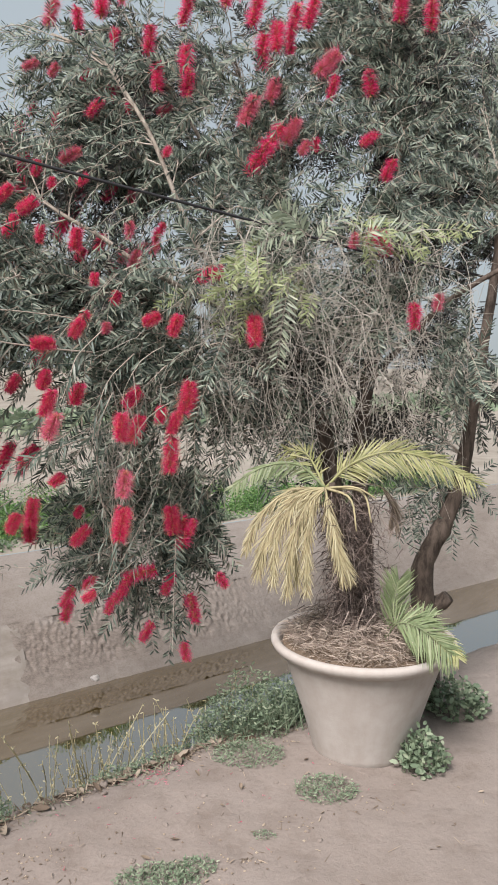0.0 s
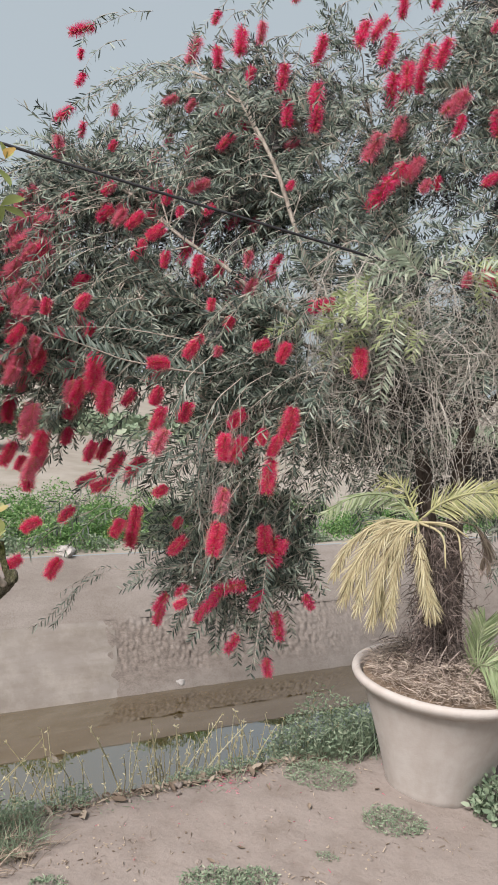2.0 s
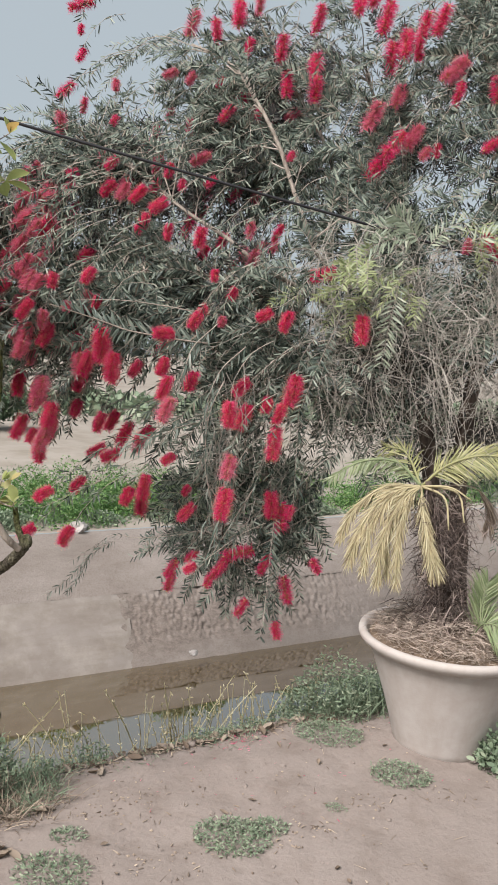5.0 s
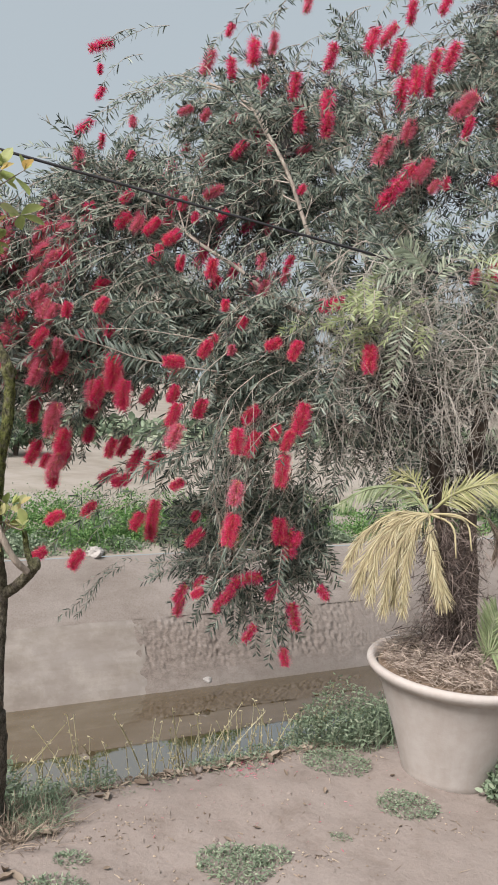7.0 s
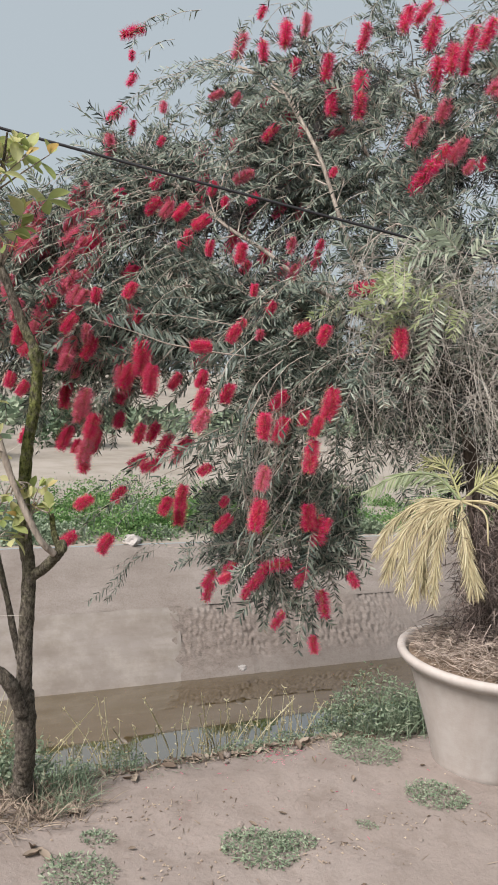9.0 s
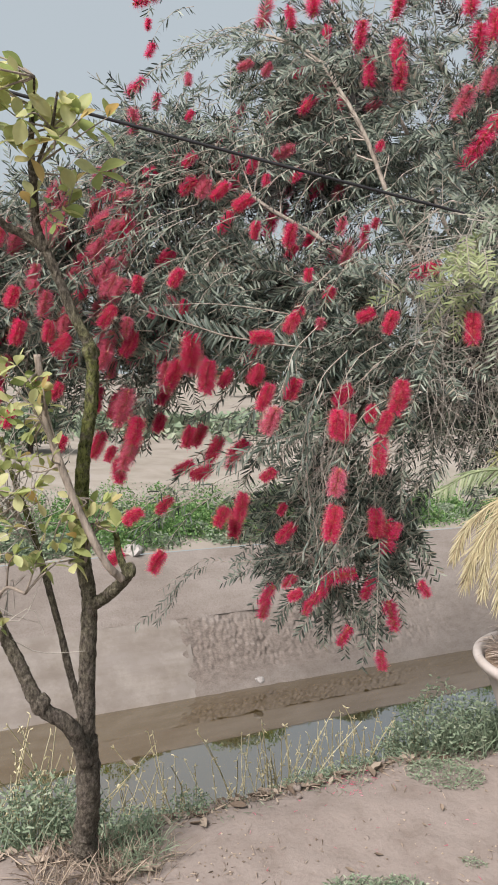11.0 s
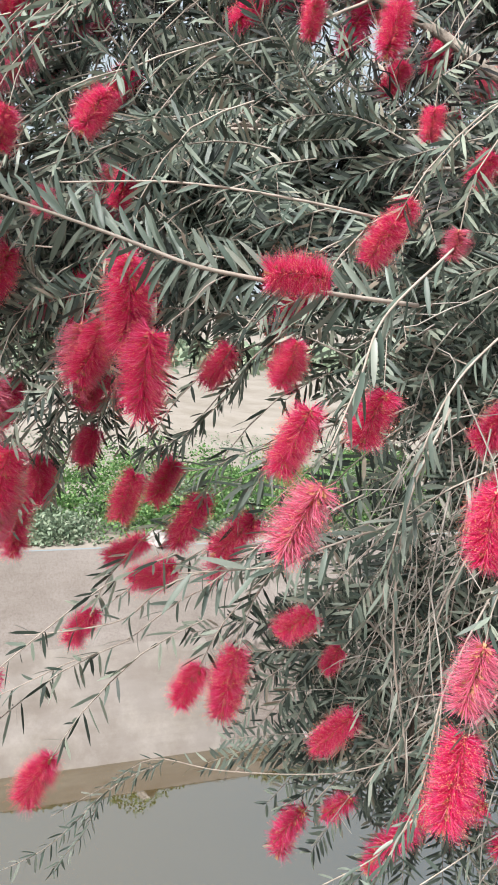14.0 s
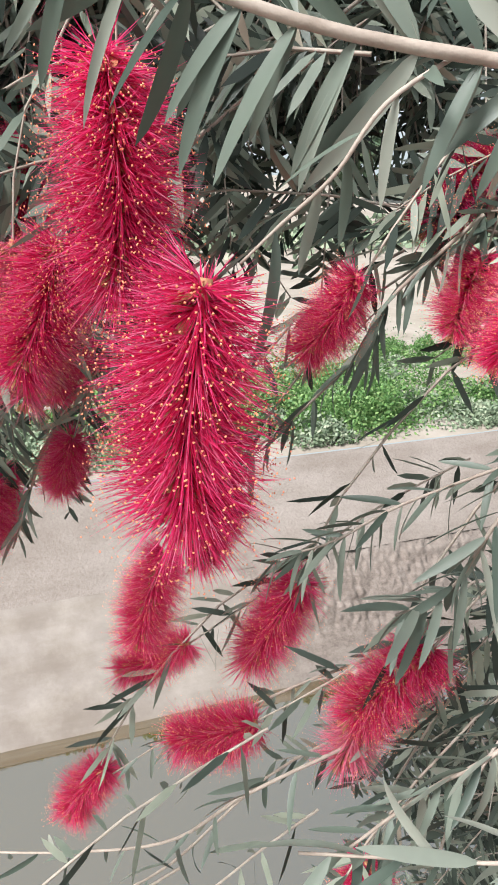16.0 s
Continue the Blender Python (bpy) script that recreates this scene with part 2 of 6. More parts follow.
M_NEARLEAF = leaf_material("bottlebrush_large_leaf", ((0.0, (0.068, 0.098, 0.078)), (0.5, (0.143, 0.184, 0.151)), (0.85, (0.222, 0.260, 0.219)), (1.0, (0.31, 0.33, 0.285))), 0.45, 0.24, 0.4, True)
M_YOUNG = leaf_material("young_tip_leaf", ((0.0, (0.22, 0.275, 0.12)), (1.0, (0.36, 0.40, 0.22))), 0.45, 0.35, 0.4)
M_PALELEAF = leaf_material("pale_silvery_leaf", ((0.0, (0.20, 0.25, 0.18)), (0.6, (0.30, 0.35, 0.26)), (1.0, (0.40, 0.43, 0.32))), 0.45, 0.25, 0.4)
M_DRYTWIG = plain("bare_dry_twig", (0.24, 0.22, 0.19), (0.46, 0.43, 0.375), 60, 0.85, 0.15)


def red_material(name, stops, glow=0.25):
    n = Nodes(name, 0.5, 0.3)
    n.colour(n.mix(0.35, n.ramp(n.island(), *stops), n.ramp(n.each(), (0.0, (0.80, 0.7, 0.75)), (0.5, (0.98, 0.94, 0.95)), (1.0, (1.1, 1.1, 1.1))), "MULTIPLY"))
    return n.thin(glow).mat


M_RED = red_material("crimson_stamen", ((0.0, (0.54, 0.014, 0.095)), (0.45, (0.73, 0.030, 0.150)), (0.8, (0.81, 0.078, 0.25)), (1.0, (0.86, 0.29, 0.46))), 0.52)
M_FADED = red_material("faded_pink_stamen", ((0.0, (0.56, 0.07, 0.15)), (0.5, (0.68, 0.15, 0.25)), (1.0, (0.74, 0.30, 0.38))), 0.4)
M_ANTHER = plain("golden_anther", (0.72, 0.19, 0.10), (0.80, 0.38, 0.21), 300, 0.6, 0.3)
M_SPIKE = plain("green_flower_axis", (0.38, 0.15, 0.09), (0.50, 0.30, 0.15), 200, 0.7, 0.2)
M_SAPLEAF = leaf_material("yellow_green_leaf", ((0.0, (0.27, 0.34, 0.12)), (0.4, (0.42, 0.47, 0.19)), (0.75, (0.54, 0.56, 0.29)), (0.92, (0.58, 0.54, 0.27)), (1.0, (0.45, 0.30, 0.10))), 0.5, 0.5, 0.3, True)
M_PALEYELLOW = leaf_material("dead_yellow_leaflet", ((0.0, (0.22, 0.17, 0.11)), (0.25, (0.36, 0.305, 0.18)), (0.6, (0.47, 0.415, 0.255)), (1.0, (0.57, 0.525, 0.37))), 0.65, 0.25, 0.25)
M_LIMEFROND = leaf_material("yellow_green_leaflet", ((0.0, (0.25, 0.27, 0.11)), (0.5, (0.36, 0.365, 0.175)), (1.0, (0.47, 0.45, 0.25))), 0.5, 0.3, 0.35)
M_GREENFROND = leaf_material("green_leaflet", ((0.0, (0.17, 0.225, 0.115)), (0.6, (0.26, 0.315, 0.17)), (1.0, (0.37, 0.40, 0.25))), 0.5, 0.3, 0.35)
M_STRAW = leaf_material("dry_straw", ((0.0, (0.13, 0.10, 0.08)), (0.5, (0.27, 0.215, 0.17)), (1.0, (0.44, 0.365, 0.285))), 0.8, 0.15, 0.2)
M_MULCH = leaf_material("pale_straw_mulch", ((0.0, (0.17, 0.135, 0.115)), (0.5, (0.37, 0.305, 0.26)), (1.0, (0.54, 0.46, 0.39))), 0.8, 0.15, 0.2)
M_THATCH = leaf_material("dark_dead_fibre", ((0.0, (0.035, 0.028, 0.026)), (0.5, (0.12, 0.092, 0.082)), (1.0, (0.34, 0.28, 0.25))), 0.85, 0.1, 0.15)
M_WEED = leaf_material("grey_green_weed", ((0.0, (0.13, 0.185, 0.12)), (0.6, (0.22, 0.285, 0.19)), (1.0, (0.33, 0.37, 0.27))), 0.6, 0.25, 0.3)
M_HEDGE = leaf_material("bright_green_plant", ((0.0, (0.055, 0.135, 0.038)), (0.6, (0.125, 0.25, 0.075)), (1.0, (0.24, 0.35, 0.14))), 0.55, 0.3, 0.35)
M_SHRUB = leaf_material("dark_shrub_leaf", ((0.0, (0.05, 0.085, 0.05)), (0.6, (0.09, 0.14, 0.08)), (1.0, (0.15, 0.20, 0.12))), 0.55, 0.2, 0.35)
M_DRYLEAF = leaf_material("curled_dry_leaf", ((0.0, (0.11, 0.08, 0.06)), (0.5, (0.22, 0.175, 0.135)), (1.0, (0.34, 0.285, 0.23))), 0.75, 0.1, 0.2, True)
M_CABLE = plain("black_cable_rubber", (0.018, 0.018, 0.02), (0.035, 0.035, 0.038), 40, 0.55, 0.3)
M_STONE = plain("pale_stone", (0.28, 0.26, 0.24), (0.45, 0.42, 0.39), 25, 0.85, 0.2, 0.5)

# ---- mesh helpers ----
rng = np.random.default_rng(7)
UP = np.array([0.0, 0.0, 1.0])


def unit(v):
    v = np.asarray(v, float)
    return v / np.maximum(np.linalg.norm(v, axis=-1, keepdims=True), 1e-9)


class Shape:
    """Gathers faces for one mesh."""

    def __init__(self):
        self.v, self.f, self.m, self.n = [], [], [], 0

    def add(self, verts, faces, slot=0):
        self.v.append(np.asarray(verts, float).reshape(-1, 3))
        self.f.extend([tuple(int(i) + self.n for i in f) for f in faces])
        self.m.extend([slot] * len(faces))
        self.n += len(self.v[-1])
        return self

    def mesh(self, name, *materials, smooth=True):
        me = bpy.data.meshes.new(name)
        me.from_pydata(np.concatenate(self.v).tolist() if self.v else [], [], self.f)
        for m in materials:
            me.materials.append(m)
        if len(materials) > 1:
            me.polygons.foreach_set("material_index", self.m)
        if smooth:
            me.polygons.foreach_set("use_smooth", [True] * len(me.polygons))
        me.update()
        return me


def tube(shape, points, radii, sides=6, slot=0, knobbly=0.0, caps=True):
    """A round limb along points."""
    p = np.asarray(points, float)
    r = np.broadcast_to(np.asarray(radii, float), (len(p),))
    t = unit(np.gradient(p, axis=0))
    ref = np.array([0.31, 0.87, 0.38])
    a = unit(np.cross(t, ref))
    b = np.cross(t, a)
    ang = np.linspace(0, 2 * np.pi, sides, endpoint=False)
    wob = 1 + knobbly * rng.standard_normal((len(p), sides))
    ring = p[:, None] + (r[:, None] * wob)[..., None] * (np.cos(ang)[:, None] * a[:, None] + np.sin(ang)[:, None] * b[:, None])
    faces = []
    for i in range(len(p) - 1):
        for j in range(sides):
            k = (j + 1) % sides
            faces.append((i * sides + j, i * sides + k, (i + 1) * sides + k, (i + 1) * sides + j))
    if caps:
        faces.append(tuple(range(sides))[::-1])
        faces.append(tuple((len(p) - 1) * sides + j for j in range(sides)))
    shape.add(ring, faces, slot)


def curve(points, n):
    """A smooth line through points, n samples."""
    p = np.asarray(points, float)
    if len(p) < 3:
        return p[0] + (p[-1] - p[0]) * np.linspace(0, 1, n)[:, None]
    q = np.vstack([2 * p[0] - p[1], p, 2 * p[-1] - p[-2]])
    u = np.linspace(0, len(p) - 1 - 1e-6, n)
    i = u.astype(int)
    f = (u - i)[:, None]
    a, b, c, d = q[i], q[i + 1], q[i + 2], q[i + 3]
    return 0.5 * (2 * b + (c - a) * f + (2 * a - 5 * b + 4 * c - d) * f**2 + (3 * b - a - 3 * c + d) * f**3)


def blades(shape, base, way, length, width, bend=0.15, side=None, slot=0, widest=0.45, fold=0.15):
    """Many narrow leaves at once: base, way, length and width are arrays."""
    base, way = np.asarray(base, float), unit(way)
    k = len(base)
    if k == 0:
        return
    length, width = np.broadcast_to(length, (k,))[:, None], np.broadcast_to(width, (k,))[:, None]
    bend = np.broadcast_to(bend, (k,))[:, None]
    if side is None:
        side = rng.standard_normal((k, 3))
    s = unit(np.cross(way, side))
    nrm = np.cross(s, way)
    drop = -UP * bend * length
    lo, hi = widest - 0.2, widest + 0.27
    p0 = base
    m1, m2, tip = base + way * length * lo + drop * lo**2, base + way * length * hi + drop * hi**2, base + way * length + drop
    v = np.stack([p0, m1 - s * width * 0.46 + nrm * width * fold, m1 + s * width * 0.46 + nrm * width * fold, m2 - s * width * 0.42 + nrm * width * fold, m2 + s * width * 0.42 + nrm * width * fold, tip], 1)
    f = []
    for i in range(k):
        o = 6 * i
        f += [(o, o + 2, o + 1), (o + 1, o + 2, o + 4, o + 3), (o + 3, o + 4, o + 5)]
    shape.add(v, f, slot)


def strips(shape, base, way, length, width, bend=0.2, slot=0, segs=2):
    """Thin ribbons that taper to a point."""
    base, way = np.asarray(base, float), unit(way)
    k = len(base)
    length, width = np.broadcast_to(length, (k,))[:, None], np.broadcast_to(width, (k,))[:, None]
    bend = np.broadcast_to(bend, (k,))[:, None]
    s = unit(np.cross(way, rng.standard_normal((k, 3))))
    rows = []
    for j in range(segs):
        u = j / segs
        c = base + way * length * u - UP * bend * length * u**2
        w = width * (1 - 0.55 * u) * 0.5
        rows += [c - s * w, c + s * w]
    rows.append(base + way * length - UP * bend * length)
    v = np.stack(rows, 1)
    n = 2 * segs + 1
    f = []
    for i in range(k):
        o = n * i
        for j in range(segs - 1):
            f.append((o + 2 * j, o + 2 * j + 1, o + 2 * j + 3, o + 2 * j + 2))
        f.append((o + n - 3, o + n - 2, o + n - 1))
    shape.add(v, f, slot)


def part(name, me, parent, label=""):
    ob = new(name, me)
    ob.parent = parent
    return tagged(ob, label)


def empty(name, at, label, category, group="", kind=""):
    ob = new(name)
    ob.location = at
    ob.empty_display_size = 0.1
    return tagged(ob, label, category, group, kind)


def local(points, ob):
    return np.asarray(points, float) - np.array(ob.location)


# ---- the bank, the canal and the land beyond ----
D, N = np.array([0.8167, 0.5770]), np.array([-0.5770, 0.8167])
WATER_Z, FOOT_N = -0.875, 5.265


def at_sn(s, n):
    return s * D + n * N


def to_sn(x, y):
    return x * D[0] + y * D[1], x * N[0] + y * N[1]


NEAR_PROFILE = [(-900, 0.0), (-60, 0.0), (2.30, 0.0), (2.52, -0.015), (2.62, -0.06), (2.72, -0.20), (2.90, -0.52), (3.08, -0.86), (3.30, -1.15), (3.8, -1.35)]


def near_z(n):
    xs, zs = zip(*NEAR_PROFILE)
    return float(np.interp(n, xs, zs))


def sheet(name, ss, ns, height, material):
    verts, faces = [], []
    for n in ns:
        for s in ss:
            x, y, z = height(s, n)
            verts.append((x, y, z))
    w = len(ss)
    for j in range(len(ns) - 1):
        for i in range(w - 1):
            faces.append((j * w + i, j * w + i + 1, (j + 1) * w + i + 1, (j + 1) * w + i))
    return Shape().add(verts, faces).mesh(name, material)


def near_height(s, n):
    wobble = 0.05 * noise.noise((s * 1.3, 3.1, 0)) + 0.025 * noise.noise((s * 5.0, 7.7, 0))
    on_edge = max(0.0, 1 - abs(n - 2.65) / 0.5)
    shifted = n + wobble * on_edge
    x, y = at_sn(s, shifted)
    z = near_z(n)
    if abs(s) < 9 and n > -6:
        z += 0.018 * noise.noise((x * 0.9, y * 0.9, 1)) + 0.010 * noise.noise((x * 4, y * 4, 5)) + 0.0045 * noise.noise((x * 14, y * 14, 9))
        clod = noise.noise((x * 26, y * 26, 3))
        z += 0.004 * max(0.0, clod - 0.15)
    return x, y, z


SS = np.unique(np.round(np.concatenate([[-900, -300, -90, -30, -12, -8, -6, -5], np.arange(-4, -1, 0.12), np.arange(-1, 3.6, 0.032), np.arange(3.6, 7, 0.15), [8, 10, 14, 30, 90, 300, 900]]), 3))
NS = np.unique(np.round(np.concatenate([[-900, -200, -60, -20, -8, -4, -2, -1], np.arange(-0.5, 1.4, 0.1), np.arange(1.4, 3.35, 0.03), [3.5, 3.8]]), 3))
ground = tagged(new("ground", sheet("ground", SS, NS, near_height, M_DIRT)), "bare dry pinkish-brown dirt bank with small clods and pebbles", "ground", kind="structure")


def water_sheet():
    verts = [(*at_sn(s, n), WATER_Z) for n in (2.9, 5.42) for s in (-210, 205)]
    return Shape().add(verts, [(0, 1, 3, 2)]).mesh("water", M_WATER)


water = tagged(new("water", water_sheet()), "still muddy brown canal water mirroring the pale sky", "water", kind="structure")


def far_top(n):
    return float(np.interp(n, (6.16, 6.28, 6.5, 8.0, 11.0, 14, 40, 2000), (0.0, 0.02, 0.03, 0.0, -0.04, -0.03, 0.0, 0.0)))


PANEL_END = 1.97
SLOPE = 0.93


def lining_mesh(s0, s1, step, lower, rough_from=None, rough_to=None, material=None):
    """A stretch of the sloping far side of the canal: its lower part, from under the water, or its upper part up to the lip."""
    zs = np.concatenate([[-1.15, -1.0], np.arange(-0.92, -0.44, 0.009 if rough_from is not None else 0.024), [-0.43, -0.385]]) if lower else np.concatenate([[-0.43], np.arange(-0.40, -0.02, 0.03), [-0.012, 0.0]])

    def height(s, i):
        z = float(zs[int(i)])
        n = FOOT_N + (z - WATER_Z) / SLOPE
        out = 0.006 * noise.noise((s * 2.2, z * 3, 2)) + 0.003 * noise.noise((s * 9, z * 9, 4))
        if lower and z > -0.40:
            out -= 0.006
        if not lower:
            out += max(0.0, 1 - (z + 0.43) / 0.07) * max(0.0, 0.001 + 0.003 * noise.noise((s * 3.1, 1.7, 0)) + 0.002 * noise.noise((s * 12, 4.4, 0)))
        elif material is None and s1 == PANEL_END and s > PANEL_END - 0.06:
            s += 0.045 + 0.19 * min(0.0, z + 0.40) + 0.014 * noise.noise((z * 5, 2.2, 0)) + 0.012 * noise.noise((z * 19, 5.2, 0)) - 0.04 * max(0.0, (z + 0.50) / 0.10) ** 2
            out -= 0.005
        if rough_from is not None:
            out -= 0.003 * max(0.0, min(1.0, (rough_from + 0.10 - s) / 0.05))
            edge = 0.12 * noise.noise((s * 4, z * 7, 8)) + 0.07 * noise.noise((s * 13, z * 15, 3))
            ease = max(0.0, min(1.0, (s + edge - rough_from) / 0.10, (rough_to + edge * 2 - s) / 0.45))
            low = max(0.0, min(1.0, (-0.36 + edge - z) / 0.12, (z + 0.80 + edge) / 0.10))
            lumps = 0.5 - noise.voronoi((s * 24, z * 32, 0.3))[0][0]
            grit = 0.5 - noise.voronoi((s * 46, z * 60, 1.7))[0][0]
            crumbs = 0.010 * noise.noise((s * 4, z * 6, 2)) + 0.036 * lumps * max(0.2, 0.7 + noise.noise((s * 6, z * 8, 1))) + 0.014 * grit + 0.010 * max(0.0, noise.noise((s * 3, z * 22, 9)))
            out += 0.004 * noise.noise((s * 9, z * 18, 6)) + low * ease * (-0.009 + crumbs)
        x, y = at_sn(s, n - out * 0.67)
        return x, y, z + out * 0.74

    return sheet("canal_lining", np.arange(s0, s1 + 1e-6, step), range(len(zs)), height, material or (M_CONC if lower else M_EARTH))


tagged(new("canal_wall_upper", lining_mesh(-14.0, 16.0, 0.10, False)), "worn grey-brown upper lining of the canal", "wall", kind="structure")
tagged(new("canal_wall_plastered", lining_mesh(-14.03, PANEL_END, 0.10, True)), "smooth pale plastered canal lining above brown water", "wall", kind="structure")
tagged(new("canal_wall_eroded", lining_mesh(PANEL_END - 0.30, 4.97, 0.010, True, PANEL_END - 0.02, PANEL_END + 2.4, M_EARTH)), "crumbled brown earthy stretch of canal lining", "wall", kind="structure")
tagged(new("canal_wall_sandy", lining_mesh(4.97, 16.07, 0.10, True, None, None, M_EARTH)), "sandy grey-brown stretch of canal lining", "wall", kind="structure")
for k, (a, b) in enumerate(((-214.0, -14.0), (16.0, 216.0))):
    for lower in (False, True):
        tagged(new(f"canal_wall_distant_{k}{int(lower)}", lining_mesh(a, b, 4.0, lower)), "distant pale stretch of canal lining", "wall", kind="structure")


def far_height(s, n):
    x, y = at_sn(s, n)
    z = far_top(n)
    if n < 30 and abs(s) < 40:
        z += (0.02 * noise.noise((x * 1.7, y * 1.7, 3)) + 0.015 * noise.noise((x * 5, y * 5, 4))) * min(1, (n - 6.2) / 0.3) + 0.05 * noise.noise((x * 0.35, y * 0.35, 6)) * max(0, min(1, (n - 7) / 3))
    return x, y, z


SF = np.unique(np.round(np.concatenate([[-1500, -500, -150, -60, -40], np.arange(-20, 20, 0.25), [30, 60, 150, 500, 1500]]), 3))
tagged(new("ground_far", sheet("ground_far", SF, np.concatenate([[6.205], np.arange(6.3, 16, 0.25), [18, 22, 30, 60, 150, 500, 2000]]), far_height, M_FIELD)), "pale dry farmland and dirt track behind the canal", "ground", kind="structure")


# ---- the bottlebrush tree ----
def front_y(x, z):
    return min(3.7, max(2.45, 2.935 + 0.21 * max(-2.2, min(x, 0.2)) + 0.628 * max(0, z - 1.7) + 0.204 * max(0, 1.2 - z)))


tree = empty("bottlebrush_tree", (0.56, 3.45, 0.0), "weeping bottlebrush tree with grey-green leaves and crimson flower spikes", "tree")

CROWN_LIMBS = {
    "pale_limb": ([(0.20, 3.46, 1.78), (-0.097, 3.30, 1.99), (-0.222, 3.32, 2.225), (-0.348, 3.36, 2.53), (-0.50, 3.42, 2.78), (-0.61, 3.46, 2.905), (-0.79, 3.52, 3.0)], 0.0125, 0.006),
    "back_limb": ([(0.20, 3.5, 1.8), (0.02, 3.62, 2.2), (-0.17, 3.72, 2.65), (-0.32, 3.76, 2.88), (-0.5, 3.85, 3.2)], 0.012, 0.006),
    "left_limb": ([(0.10, 3.42, 1.72), (-0.12, 3.22, 1.835), (-0.345, 3.11, 1.94), (-0.52, 3.13, 2.065), (-0.715, 3.16, 2.18), (-0.95, 3.30, 2.36), (-1.3, 3.36, 2.52)], 0.012, 0.006),
    "low_left_limb": ([(0.3, 3.43, 1.52), (-0.1, 3.25, 1.74), (-0.5, 3.12, 1.86), (-0.9, 3.04, 1.90), (-1.35, 2.98, 1.82), (-1.9, 2.95, 1.68)], 0.009, 0.004),
}
OUTER_LIMBS = {
    "hanging_limb": ([(0.22, 3.42, 1.62), (-0.08, 3.2, 1.64), (-0.3, 3.05, 1.4), (-0.42, 3.0, 1.05), (-0.45, 2.99, 0.72)], 0.010, 0.004),
    "right_limb": ([(0.62, 3.45, 1.5), (0.95, 3.35, 1.85), (1.4, 3.35, 2.05), (1.9, 3.4, 1.95)], 0.016, 0.006),
    "rear_limb": ([(0.40, 3.46, 1.5), (0.35, 3.9, 2.1), (0.15, 4.3, 2.8), (0.0, 4.5, 3.3)], 0.02, 0.008),
    "top_limb": ([(0.60, 3.45, 1.46), (0.76, 3.62, 2.0), (0.80, 3.8, 2.6), (0.72, 3.9, 3.3), (0.6, 3.95, 3.6)], 0.018, 0.004),
}
TRUNKS = [
    ([(0.58, 3.47, -0.06), (0.54, 3.46, 0.4), (0.50, 3.45, 0.75), (0.44, 3.43, 1.1), (0.37, 3.43, 1.42), (0.2, 3.46, 1.80)], 0.055, 0.028),
    ([(0.62, 3.50, -0.06), (0.62, 3.48, 0.5), (0.58, 3.46, 1.0), (0.60, 3.45, 1.46), (0.68, 3.48, 1.75)], 0.05, 0.03),
    ([(0.92, 3.46, -0.06), (0.90, 3.43, 0.3), (0.86, 3.41, 0.60), (0.90, 3.40, 0.74), (0.97, 3.40, 0.88), (1.03, 3.40, 1.08), (1.07, 3.40, 1.36), (1.11, 3.42, 1.6), (1.2, 3.5, 2.1), (1.22, 3.6, 2.45)], 0.062, 0.012),
]
for pts, r0, r1 in TRUNKS:
    sh = Shape()
    c = curve(local(pts, tree), 26)
    tube(sh, c, np.linspace(r0, r1, 26) * (1 + 0.06 * rng.standard_normal(26)), 12, knobbly=0.05)
    part("trunk", sh.mesh("trunk", M_BARK), tree, "dark leaning trunk with rough bark")
stub = Shape()
tube(stub, local([(0.91, 3.43, 0.45), (0.96, 3.41, 0.48), (0.985, 3.40, 0.51)], tree), [0.04, 0.036, 0.032], 10, knobbly=0.06)
part("cut_stub", stub.mesh("cut_stub", M_BARK), tree, "sawn-off branch stub")
nodes_at = []
for name, (pts, r0, r1) in (CROWN_LIMBS | OUTER_LIMBS).items():
    sh = Shape()
    c = curve(pts, 22)
    tube(sh, local(c, tree), np.linspace(r0, r1, 22), 8, knobbly=0.04)
    part("limb", sh.mesh("limb", M_LIMB if name in ("pale_limb", "left_limb", "back_limb") else M_BARK), tree, "slender pale limb" if name == "pale_limb" else "")
    nodes_at.append(c[4:])
nodes_at.append(curve(TRUNKS[2][0], 30)[15:])
nodes_at = np.concatenate(nodes_at)

OUTLINE = [(-2.30, 1.95), (-1.50, 2.20), (-1.28, 2.50), (-1.10, 2.80), (-0.95, 2.96), (-0.78, 3.02), (-0.50, 3.20), (-0.20, 3.48), (0.3, 4.0), (1.9, 3.9), (2.3, 2.5), (2.2, 1.35), (1.45, 1.45), (1.15, 1.25), (0.85, 1.42), (0.66, 1.30), (0.30, 1.24), (-0.02, 0.93), (-0.05, 0.60), (-0.26, 0.46), (-0.42, 0.58), (-0.44, 1.0), (-0.54, 1.42), (-0.80, 1.62), (-1.12, 1.56), (-1.42, 1.52), (-2.15, 1.35)]


def inside(x, z):
    hit = False
    for (x0, z0), (x1, z1) in zip(OUTLINE, OUTLINE[1:] + OUTLINE[:1]):
        if (z0 > z) != (z1 > z) and x < (x1 - x0) * (z - z0) / (z1 - z0) + x0:
            hit = not hit
    return hit


EYE_END = np.array([-0.71, 2.27, 1.585])


